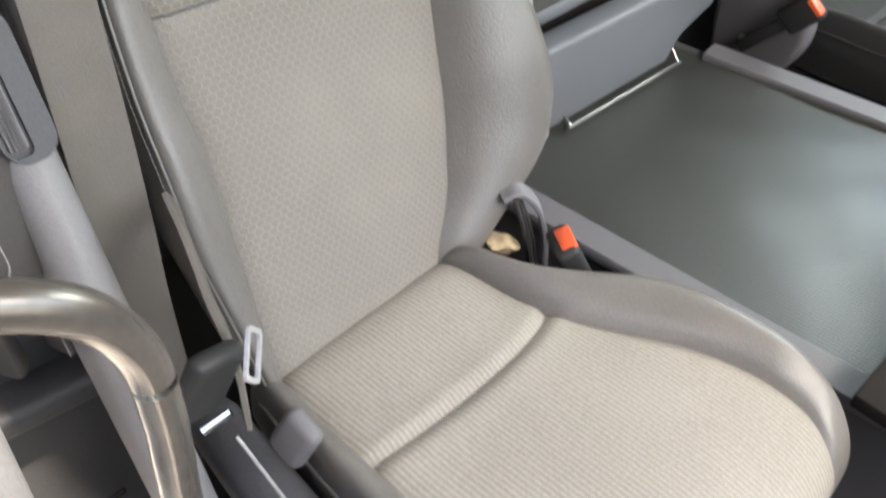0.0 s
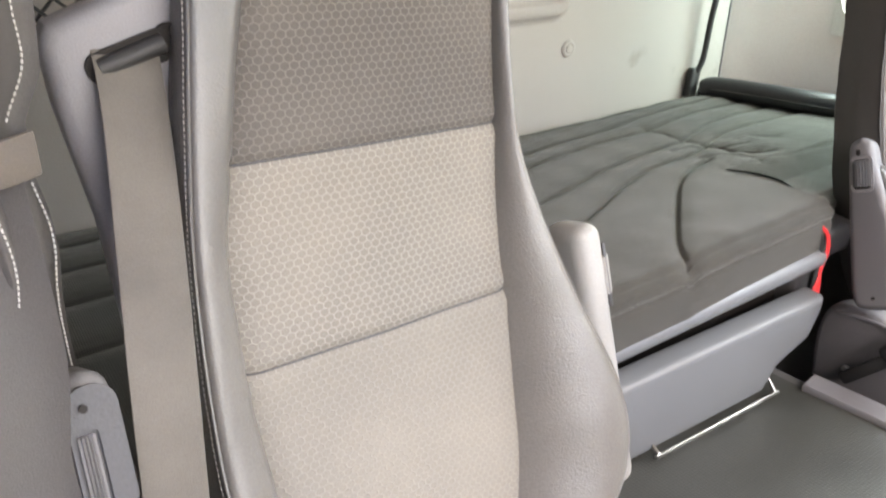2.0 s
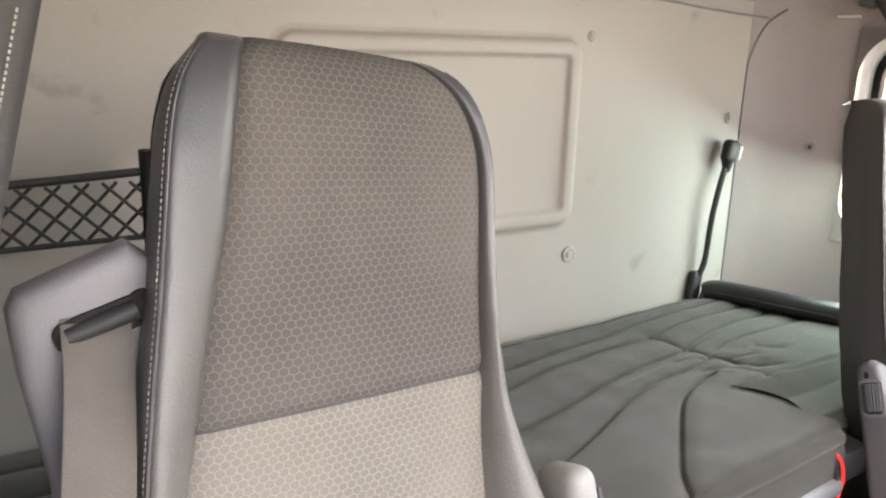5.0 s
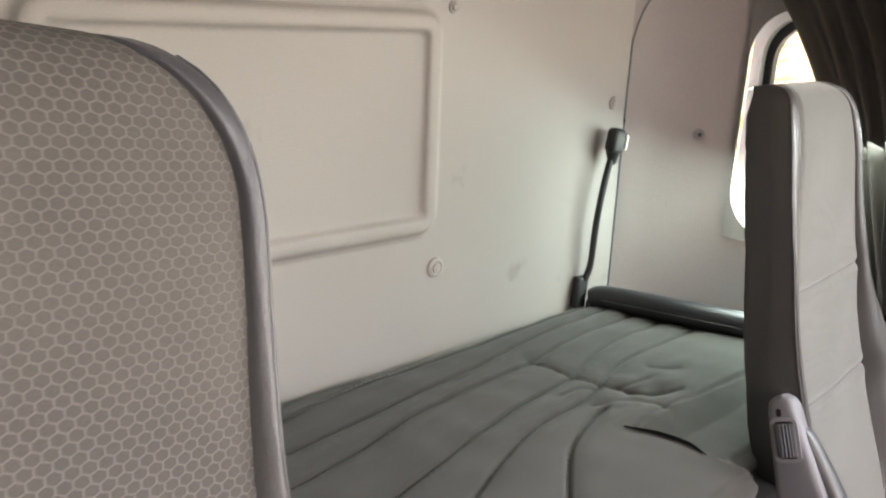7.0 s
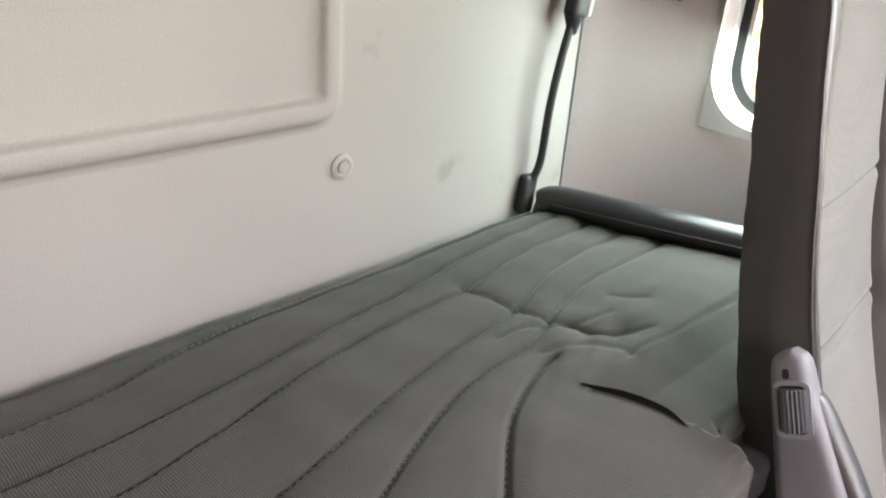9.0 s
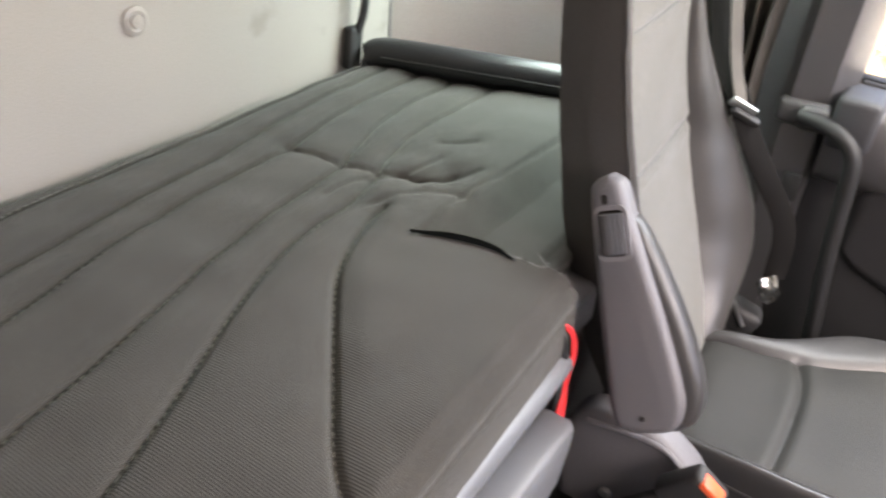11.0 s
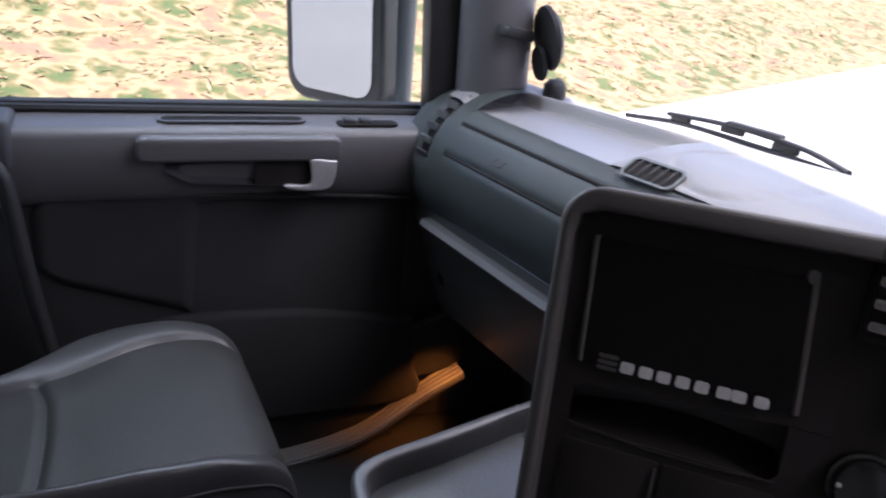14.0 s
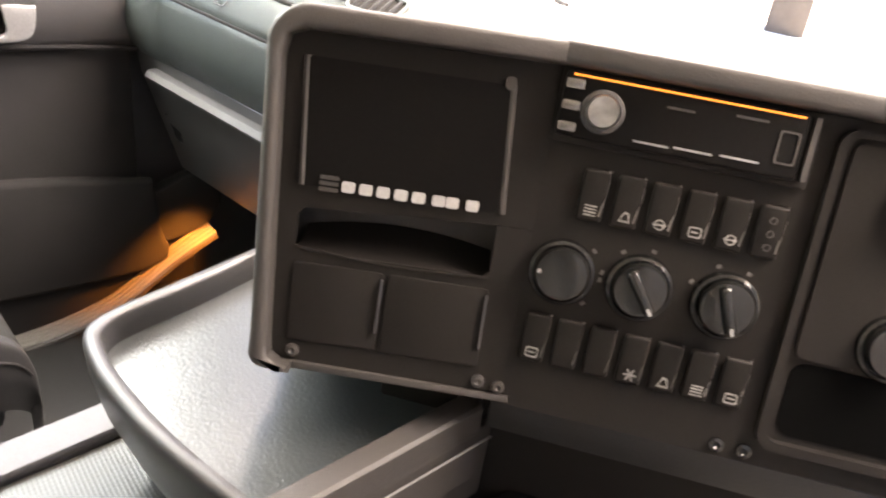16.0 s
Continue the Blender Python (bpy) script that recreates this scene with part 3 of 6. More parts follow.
# near side wall behind the driver's door opening
near = thing("wall_near_side", "pale grey moulded wall behind the driver's door opening", "wall", kind="structure")
part("wall_panel", box((0.04, 0.72, 1.9), (-0.05, 1.36, 0.85)), WALL_SIDE, near)
part("door_header", box((0.05, 1.1, 0.24), (-0.05, 0.45, 1.72), 0.01), WALL_SIDE, near)
part("front_pillar", box((0.09, 0.12, 1.4), (-0.03, -0.16, 0.95), 0.02, 2, (18, 0, 0)), DOOR, near)
part("sill_wall", box((0.05, 1.25, 0.3), (-0.05, 0.38, -0.05), 0.01), DOOR, near)

# roof and floor
structure(part("ceiling", box((2.3, 2.3, 0.04), (1.03, 0.62, 1.80)), CEIL), "pale fabric roof lining of the cab", "ceiling")
structure(part("floor", box((2.3, 2.3, 0.04), (1.03, 0.60, -0.02)), RUBBER), "dark rubber cab floor", "floor")
tun = thing("engine_tunnel", "dark dimpled rubber floor mat over the engine tunnel between seats", "floor", kind="structure")
part("tunnel_body", prism(((0.72, 1.10), (0.84, -0.25), (1.44, -0.25), (1.30, 1.10)), 0.336, 0.0), DOOR, tun)
flat = sheet(lambda u, v: Vector((u + (0.99 - v) * (0.10 if u < 1.05 else 0.115), v, 0.342 + 0.0015 * math.sin(u * 31) * math.sin(v * 23))), steps(0.755, 1.285, 20), steps(0.12, 1.09, 20), 0, uv=lambda u, v: (u, v))
part("floor_mat", flat, MAT, tun)
for x0, x1 in ((0.735, 0.085), (1.30, 0.12)):
    part("edge_trim", ribbon([(x0, 0.99, 0.345), (x0 + x1 * 0.5, 0.57, 0.345), (x0 + x1, 0.14, 0.345)], 0.05, 0.012), PILLAR, tun)

# windscreen end: header, pillars, glass
cowl = thing("wall_cowl", "dark cowl panels beside the footwells", "wall", kind="structure")
for x in (2.15, -0.09):
    part("cowl_panel", box((0.05, 0.62, 0.74), (x, -0.24, 0.26)), DOOR, cowl)
front = thing("wall_front", "dark windscreen surround of the cab", "wall", kind="structure")
part("header", box((2.2, 0.1, 0.2), (1.03, -0.20, 1.72), 0.03), CEIL, front)
part("bulkhead", box((2.3, 0.04, 0.66), (1.03, -0.52, 0.30)), DOOR, front)
ws = part("windscreen", sheet(lambda u, v: Vector((1.04 + 1.06 * u, -0.47 + 0.10 * u * u + 0.27 * v, 0.63 + 1.01 * v)), steps(-1, 1, 16), steps(0, 1, 4), 0.005), GLASS, front)
ws.visible_shadow = False
part("corner_pillar", sheet(lambda a, v: Vector((2.05 + 0.055 * math.cos(a) - 0.02 * v, 0.055 + 0.07 * math.sin(a) + 0.03 * v, 0.73 + 0.95 * v)), steps(0, 2 * math.pi, 20), steps(0, 1, 8)), PILLAR, front)
part("pillar_seal", box((0.05, 0.07, 1.0), (2.09, 0.165, 1.2), 0.01, 2, (-3, 0, 0)), RUBBER, front)

# ---- passenger door ----
door = thing("door_1", "dark grey passenger door with armrest shelf, silver handle and cloth panel", "door", kind="structure")
DX = 2.11
yz = Matrix(((0, 0, -1, DX), (1, 0, 0, 0), (0, 1, 0, 0), (0, 0, 0, 1)))
part("door_skin", box((0.05, 0.98, 0.72), (DX + 0.045, 0.44, 0.345), 0.0), DOOR, door)
part("upper_trim", prism(((-0.035, 0.716), (0.060, 0.703), (0.076, 0.697), (0.083, 0.685), (0.082, 0.640), (0.070, 0.585), (0.045, 0.560), (0.02, 0.55), (-0.035, 0.55)), 0.84, 0.0, 1, Matrix(((-1, 0, 0, DX), (0, 0, 1, 0.10), (0, 1, 0, 0), (0, 0, 0, 1)))), DOOR_LIT, door)
part("trim_end", box((0.10, 0.068, 0.088), (DX - 0.046, 0.906, 0.676), 0.012, 3), SHELL, door)
part("sill_seal", tube([(DX - 0.0, 0.10, 0.712), (DX - 0.0, 0.92, 0.718)], 0.008, 8, 2), RUBBER, door)
part("armrest", prism(rounded(0.344, 0.044, 0.014, 5, 0.520, 0.669), 0.034, 0.008, 4, yz @ Matrix.Translation((0, 0, 0.066))), DOOR_LIT, door)
part("shelf_recess", prism(rounded(0.242, 0.034, 0.014, 5), 0.004, 0.001, 1, Matrix.Translation((DX - 0.036, 0.530, 0.7045)) @ pose(0, 0, 0, 0, 0, 90)), BLACK, door)
part("shelf_rim", ring(rounded(0.252, 0.044, 0.018, 5), rounded(0.240, 0.032, 0.013, 5), 0.003, 0.001, Matrix.Translation((DX - 0.036, 0.530, 0.7065)) @ pose(0, 0, 0, 0, 0, 90)), DOOR_LIT, door)


def pull_point(k, q):
    """The scooped pull pocket under the armrest: k along it, q down it."""
    y = 0.395 + 0.252 * k
    top, low = 0.650 - 0.006 * k, 0.598 + 0.012 * k + 0.020 * max(0.0, k - 0.85) / 0.15
    return Vector((DX - 0.088 + 0.020 * math.sin(math.pi * q) ** 0.7 * min(1.0, (1 - k) * 7) * (0.6 + 0.4 * (1 - k)), y, top + (low - top) * q))


part("pull_recess", sheet(pull_point, steps(0, 1, 24), steps(0, 1, 12), 0.004), SHELL, door)
part("recess_opening", prism(rounded(0.098, 0.044, 0.010, 4, 0.452, 0.624), 0.003, 0.0, 1, yz @ Matrix.Translation((0, 0, 0.0845))), BLACK, door)
hd = bmesh.new()
prism([(p.x, p.y) for p in smooth_line([(0.356, 0.648, 0), (0.402, 0.652, 0), (0.404, 0.636, 0), (0.402, 0.612, 0), (0.412, 0.604, 0), (0.446, 0.606, 0), (0.448, 0.600, 0), (0.42, 0.594, 0), (0.385, 0.594, 0), (0.366, 0.602, 0), (0.358, 0.625, 0), (0.356, 0.648, 0)], 4)][:-1], 0.012, 0.003, 3, yz @ Matrix.Translation((0, 0, 0.090)), hd)
part("door_handle", hd, SILVER, door, "satin silver pull handle")
part("switch_plate", prism(rounded(0.115, 0.036, 0.014, 5), 0.006, 0.002, 2, Matrix.Translation((DX - 0.050, 0.292, 0.7005)) @ pose(0, 0, 0, 0, 0, 90)), BLACK, door)
for dy in (-0.004, 0.026):
    part("switch", box((0.022, 0.022, 0.010), (DX - 0.050, 0.300 + dy, 0.709), 0.003, 2, (8, 0, 0)), SHELL, door)
part("lower_panel", box((0.03, 0.75, 0.60), (DX - 0.030, 0.575, 0.285), 0.006), DOOR_CLOTH, door)
part("trim_lip", tube([(DX - 0.062, 0.14, 0.556), (DX - 0.064, 0.35, 0.572), (DX - 0.064, 0.60, 0.585), (DX - 0.062, 0.90, 0.585)], 0.0045, 8, 6), DOOR_CLOTH, door)


def speaker_point(k, q):
    """The raised cloth panel over the loudspeaker: rounded at the hinge side, swept down to the front."""
    y = 0.865 - 0.255 * k
    top = 0.592 - 0.045 * (1 - min(1.0, k / 0.22)) ** 2
    low = 0.43 - 0.09 * k + 0.03 * (1 - min(1.0, k / 0.2)) ** 2
    y -= 0.05 * k * (1 - q) * 0.4
    edge = min(1.0, k * 14, q * 12, (1 - q) * 12, (1 - k) * 14)
    return Vector((DX - 0.046 - 0.011 * edge ** 0.6, y, top + (low - top) * q))


part("speaker_panel", sheet(speaker_point, steps(0, 1, 40), steps(0, 1, 32)), DOOR_CLOTH, door)
part("lower_pocket", prism([(p.x, p.y) for p in smooth_line([(0.18, 0.30, 0), (0.40, 0.335, 0), (0.62, 0.342, 0), (0.70, 0.32, 0), (0.74, 0.24, 0), (0.72, 0.12, 0), (0.2, 0.10, 0), (0.17, 0.2, 0), (0.18, 0.30, 0)], 4)][:-1], 0.03, 0.012, 3, yz @ Matrix.Translation((0, 0, 0.042))), DOOR_CLOTH, door)
# door glass and frame
gl = part("door_glass", box((0.005, 0.80, 0.75), (DX + 0.025, 0.52, 1.08)), GLASS, door)
gl.visible_shadow = False
part("glass_channel", box((0.03, 0.82, 0.012), (DX + 0.02, 0.52, 0.722), 0.004), RUBBER, door)
part("door_frame_top", box((0.06, 0.86, 0.25), (DX + 0.01, 0.52, 1.60), 0.02), DOOR, door)
# pillar behind the door
bp = thing("door_pillar", "grey plastic pillar trim behind the passenger door", "pillar", kind="structure")
part("pillar_trim", prism(((0, 0.925), (-0.045, 0.955), (-0.055, 1.01), (0.0, 1.07), (0.06, 1.07), (0.06, 0.925)), 1.75, 0.0, 1, Matrix.Translation((2.095, 0, 0))), DOOR, bp)
part("pillar_cover", box((0.03, 0.085, 0.045), (2.045, 0.985, 0.668), 0.012, 3), DOOR, bp)
part("bolt_plate", box((0.01, 0.03, 0.05), (2.03, 0.965, 0.545), 0.004), RUBBER, bp)

# door sill with ribbed step
sill = thing("door_sill", "ribbed metal sill strip along the passenger door opening", "sill", kind="structure")
for k in range(4):
    part("sill_rib", tube([(2.02 + 0.012 * k, 0.66, -0.010), (2.02 + 0.012 * k, 0.43, 0.006), (2.022 + 0.012 * k, 0.31, 0.030), (2.025 + 0.012 * k, 0.24, 0.060), (2.03 + 0.013 * k, 0.15, 0.118), (2.03 + 0.014 * k, 0.06, 0.166)], 0.0045, 6, 6), SILL, sill)
part("sill_base", ribbon([(2.04, 0.66, -0.018), (2.04, 0.43, -0.002), (2.042, 0.31, 0.022), (2.045, 0.24, 0.052), (2.05, 0.15, 0.110), (2.052, 0.06, 0.158)], 0.06, 0.008), DOOR, sill)
structure(part("footwell_end", box((1.5, 0.03, 0.62), (1.5, -0.10, 0.22), 0.01, 2, (-12, 0, 0)), DOOR), "dark footwell end under the passenger dash", "footwell")
structure(part("footwell_side", prism([(p.x, p.y) for p in smooth_line([(0.172, 0.264, 0), (0.125, 0.283, 0), (0.082, 0.292, 0), (0.050, 0.280, 0), (0.033, 0.250, 0), (0.036, 0.21, 0), (0.060, 0.172, 0), (0.11, 0.152, 0), (0.172, 0.150, 0), (0.180, 0.21, 0), (0.172, 0.264, 0)], 4)][:-1], 0.03, 0.006, 3, yz @ Matrix.Translation((0, 0, 0.02))), RUBBER), "moulded dark footwell corner beside the door", "footwell")
fl = thing("footwell_lamp", "small orange courtesy lamp under the passenger dash", "lamp", pose(1.93, 0.03, 0.30))
part("housing", box((0.05, 0.03, 0.016), (0, 0, 0.008), 0.004), BLACK, fl)
part("lens", box((0.04, 0.022, 0.006), (0, 0, -0.003), 0.002), GLOW_ORANGE, fl)
lamp = new("footwell_light", bpy.data.lights.new("footwell_light", 'SPOT'))
lamp.data.energy, lamp.data.color, lamp.data.shadow_soft_size = 2.2, (1.0, 0.34, 0.06), 0.02
lamp.data.spot_size, lamp.data.spot_blend = radians(52), 0.9
lamp.matrix_world = look((1.93, 0.03, 0.285), (2.06, 0.16, 0.09))


# ---- seats ----
def soft(table, v, w=0.022):
    """A table of (place, value) pairs read with its corners rounded over a width w."""
    at, val = [q[0] for q in table], [q[1] for q in table]
    return sum(float(np.interp(v + w * k / 3, at, val)) for k in range(-3, 4)) / 7


# the backrest's line from the cushion over its rounded top: run, depth, height
BACK_LINE = ((-0.07, -0.03, -0.07), (0.0, 0.0, 0.0), (0.13, 0.055, 0.13), (0.27, 0.11, 0.27), (0.40, 0.145, 0.40), (0.50, 0.165, 0.50), (0.61, 0.185, 0.61), (0.70, 0.202, 0.70), (0.75, 0.213, 0.7475),
             (0.775, 0.221, 0.768), (0.797, 0.234, 0.782), (0.82, 0.252, 0.789), (0.845, 0.275, 0.789), (0.875, 0.304, 0.781), (0.90, 0.325, 0.765))
BACK_TOP = 0.885
LOW_SEAM, HIGH_SEAM = 0.310, 0.486
# half widths along the run: the cloth panel, and the whole back, at the worn door side and at the full side
PANEL_WORN = ((-0.07, 0.165), (0.0, 0.168), (0.14, 0.156), (0.20, 0.154), (0.29, 0.160), (0.41, 0.160), (0.48, 0.147), (0.57, 0.128), (0.64, 0.110), (0.70, 0.100), (0.75, 0.092), (0.775, 0.088), (0.80, 0.078), (0.82, 0.070), (0.9, 0.06))
PANEL_FULL = ((-0.07, 0.05), (0.0, 0.066), (0.05, 0.105), (0.13, 0.130), (0.24, 0.142), (0.29, 0.147), (0.33, 0.142), (0.485, 0.147), (0.56, 0.149), (0.63, 0.153), (0.72, 0.155), (0.765, 0.136), (0.785, 0.122), (0.805, 0.104), (0.82, 0.092), (0.9, 0.078))
WIDE_WORN = ((-0.07, 0.178), (0.017, 0.192), (0.14, 0.207), (0.25, 0.206), (0.34, 0.202), (0.44, 0.193), (0.52, 0.182), (0.60, 0.169), (0.70, 0.157), (0.735, 0.150), (0.765, 0.138), (0.785, 0.125), (0.805, 0.111), (0.82, 0.104), (0.9, 0.092))
WIDE_FULL = ((-0.07, 0.075), (-0.03, 0.095), (0.0, 0.140), (0.045, 0.205), (0.09, 0.246), (0.14, 0.264), (0.21, 0.254), (0.30, 0.216), (0.37, 0.190), (0.45, 0.167), (0.52, 0.160), (0.63, 0.165), (0.71, 0.167), (0.74, 0.161), (0.765, 0.153), (0.785, 0.142), (0.805, 0.126), (0.82, 0.115), (0.9, 0.098))
RISE_WORN = ((-0.07, 0.012), (0.05, 0.022), (0.2, 0.026), (0.4, 0.018), (0.55, 0.010), (0.72, 0.005), (0.8, 0.0))
RISE_FULL = ((-0.07, 0.0), (0.0, 0.022), (0.08, 0.058), (0.16, 0.066), (0.26, 0.052), (0.36, 0.032), (0.46, 0.016), (0.6, 0.007), (0.72, 0.004), (0.8, 0.0))
# the cushion's line from the back to below its front edge, and its half widths by depth
CUSH_LINE = ((-0.03, 0.03, -0.045), (0.0, 0.0, -0.008), (0.03, -0.03, 0.0), (0.14, -0.14, 0.0), (0.26, -0.26, 0.006), (0.36, -0.36, 0.006), (0.415, -0.413, -0.004), (0.45, -0.443, -0.028), (0.485, -0.456, -0.062), (0.525, -0.458, -0.10), (0.565, -0.44, -0.14))
CUSH_WORN = ((-0.03, 0.163), (0.0, 0.167), (0.1, 0.178), (0.3, 0.178), (0.40, 0.172), (0.45, 0.160), (0.6, 0.155))
CUSH_FULL = ((-0.03, 0.062), (0.03, 0.070), (0.10, 0.076), (0.15, 0.085), (0.213, 0.115), (0.27, 0.143), (0.32, 0.160), (0.40, 0.166), (0.44, 0.150), (0.6, 0.145))
CWIDE_WORN = ((-0.03, 0.183), (0.03, 0.198), (0.10, 0.210), (0.17, 0.216), (0.3, 0.218), (0.40, 0.212), (0.45, 0.195), (0.6, 0.185))
CWIDE_FULL = ((-0.03, 0.085), (0.04, 0.095), (0.10, 0.110), (0.15, 0.150), (0.20, 0.196), (0.26, 0.210), (0.34, 0.212), (0.41, 0.205), (0.45, 0.188), (0.6, 0.180))
CRISE = ((-0.03, 0.0), (0.03, 0.020), (0.12, 0.030), (0.26, 0.028), (0.36, 0.020), (0.42, 0.010), (0.47, 0.002), (0.6, 0.0))


def line_at(line, v, w=0.016):
    return soft([(q[0], q[1]) for q in line], v, w), soft([(q[0], q[2]) for q in line], v, w)


def across(a, p, w, h, drop):
    """A point of the padded cross-section: sideways place and height above the cloth panel."""
    s = 1 if a >= 0 else -1
    a = abs(a)
    if a <= 0.55:
        k = a / 0.55
        return s * p * k, 0.004 * (1 - k * k) - 0.005 * bell(k - 1, 0.035)
    b = (a - 0.55) / 0.45
    x = p + (w - p) * math.sin(math.pi / 2 * min(1.0, b / 0.72)) - 0.012 * max(0.0, b - 0.8) / 0.2
    up = h * max(0.0, math.sin(math.pi * min(1.0, b / 0.75))) ** 0.72 if b < 0.75 else 0.0
    return s * x, up - drop * max(0.0, (b - 0.5) / 0.5) ** 1.8 - 0.005 * bell(b, 0.05)


def build_seat(name, label, origin, yaw, tilt, cloth, leather, cushion_leather, thread, group, worn=1.0, narrow=0.0, puff=1.0, slim=0.0, lean=0.0):
    """worn: how far the door-side bolster is pressed flat, 1 for the driver's; narrow and slim: taken off the full and the worn side's width; puff: how full the cushion's bolsters are; lean: how far the top slopes down to the full side."""
    seat = thing(name, label, "seat", pose(*origin, 0, tilt, yaw), group)
    cut = (LOW_SEAM, HIGH_SEAM)
    cache = {}

    def row(v):
        v = round(v, 5)
        if v not in cache:
            y, z = line_at(BACK_LINE, v)
            wl = soft(WIDE_WORN, v) * worn + soft(WIDE_FULL, max(v, 0.06)) * (1 - worn) - slim
            hl = soft(RISE_WORN, v) * worn + soft(RISE_FULL, v) * (1 - worn)
            pl, pr = soft(PANEL_WORN, v), soft(PANEL_FULL, v)
            cache[v] = (y, z, min(pl, wl - 0.006), min(pr, soft(WIDE_FULL, v) - narrow - 0.006), wl, soft(WIDE_FULL, v) - narrow * max(0.0, 1 - abs(v - 0.2) / 0.3), hl, soft(RISE_FULL, v))
        return cache[v]

    def back(a, v):
        y, z, pl, pr, wl, wr, hl, hr = row(v)
        depth = max(0.006, 0.070 - max(0.0, y - 0.215) * 0.72)
        x, up = across(a, pl if a < 0 else pr, wl if a < 0 else wr, hl if a < 0 else hr, depth)
        groove = sum(0.006 * bell(v - c, 0.006) - 0.003 * bell(v - c, 0.022) for c in cut) if abs(a) <= 0.551 else 0.0
        crease = 0.0018 * noise.noise((x * 30, z * 55, 2)) * max(0.0, abs(a) - 0.6) / 0.4 + 0.0022 * noise.noise((x * 9, z * 12, 5))
        return Vector((x, y - up + groove + crease, z + up * 0.2 - lean * (x + 1.5 * x * x) * max(0.0, min(1.0, (v - 0.62) / 0.14))))
    mid = steps(-0.55, 0.55, 28)
    for nm, v0, v1, m in (("lower_back_panel", -0.07, cut[0], cloth[2]), ("middle_back_panel", cut[0], cut[1], cloth[1]), ("upper_back_panel", cut[1], BACK_TOP, cloth[0])):
        part(nm, sheet(back, mid, steps(v0, v1, max(24, int((v1 - v0) / 0.006)))), m, seat, smooth=80)
    for c in cut:
        part("seam", tube([back(a, c) + Vector((0, -0.0004, 0)) for a in mid], 0.0011, 6, 1), SHELL, seat)
    fine = steps(-0.07, BACK_TOP, 130)
    for sgn in (-1, 1):
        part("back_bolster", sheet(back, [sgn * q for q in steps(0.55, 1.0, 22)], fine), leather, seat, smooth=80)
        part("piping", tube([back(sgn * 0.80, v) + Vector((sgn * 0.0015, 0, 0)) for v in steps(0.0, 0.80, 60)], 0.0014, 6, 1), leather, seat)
        if thread:
            stitch = bmesh.new()
            for k in range(150):
                v = 0.02 + 0.0051 * k
                p, q = back(sgn * 0.83, v), back(sgn * 0.83, v + 0.003)
                tube([p + Vector((sgn * 0.001, 0, 0)), q + Vector((sgn * 0.001, 0, 0))], 0.0005, 5, 1, stitch)
            tagged(part("stitching", stitch, THREAD, seat, "white stitched bolster seam"), kind="stuff")

    def rear(a, v):
        y, z, pl, pr, wl, wr, hl, hr = row(v)
        w = wl if a < 0 else wr
        return Vector((a * (w - 0.011), y + 0.066 + 0.025 * (1 - a * a) - max(0.0, y - 0.215) * 0.9, z - 0.004 - max(0.0, y - 0.205) * 0.14 - lean * a * w * (1 + 1.5 * a * w) * max(0.0, min(1.0, (v - 0.62) / 0.14))))
    part("back_shell", sheet(rear, steps(-1, 1, 18), fine[::2]), SHELL, seat)

    def cush(a, s):
        bow = 0.014 * (1 - min(1.0, (a / 0.55) ** 2)) * bell(s - 0.14, 0.06)
        y, z = line_at(CUSH_LINE, s + bow)
        k = s + bow
        p, w = (soft(CUSH_WORN, k), soft(CWIDE_WORN, k)) if a < 0 else (soft(CUSH_FULL, k), soft(CWIDE_FULL, k))
        x, up = across(a, p, w, soft(CRISE, k) * (puff if a > 0 else 1.0), 0.105)
        groove = (0.008 * bell(s - 0.14, 0.007) - 0.004 * bell(s - 0.14, 0.03)) if abs(a) <= 0.551 else 0.0
        dent = 0.003 * noise.noise((x * 7, s * 9, 3))
        return Vector((x, y, z + up - groove + dent))
    part("seam", tube([cush(a, 0.14) for a in mid], 0.0012, 6, 1), cushion_leather, seat)
    whole = steps(-0.03, 0.56, 90)
    part("cushion_rear", sheet(cush, mid, steps(-0.03, 0.14, 30)), cloth[3], seat, smooth=80)
    part("cushion_front", sheet(cush, mid, steps(0.14, 0.56, 66)), cloth[3], seat, smooth=80)
    for sgn in (-1, 1):
        part("cushion_bolster", sheet(cush, [sgn * q for q in steps(0.55, 1.0, 20)], whole), cushion_leather, seat, smooth=80)
        part("piping", tube([cush(sgn * 0.87, s) + Vector((sgn * 0.001, 0, 0)) for s in steps(0.0, 0.47, 40)], 0.0018, 6, 1), cushion_leather, seat)
    part("seat_pan", box((0.36, 0.42, 0.07), (0.0, -0.21, -0.125), 0.02), SHELL, seat)
    part("seat_base", box((0.34, 0.40, origin[2] - 0.14), (0, -0.19, -(origin[2] + 0.14) / 2), 0.02), SHELL, seat)
    return seat


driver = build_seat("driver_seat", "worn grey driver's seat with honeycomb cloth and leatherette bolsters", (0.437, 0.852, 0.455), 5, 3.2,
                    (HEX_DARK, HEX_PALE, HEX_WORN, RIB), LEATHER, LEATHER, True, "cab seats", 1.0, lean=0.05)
passenger = build_seat("passenger_seat", "dark grey passenger seat with plain cloth and leatherette bolsters", (1.69, 0.975, 0.383), 5, 0,
                       (PLAIN_CLOTH, PLAIN_CLOTH, PLAIN_CLOTH, CUSHION_P), LEATHER_B, LEATHER_P, False, "cab seats", 0.8, 0.01, 0.45, 0.014)


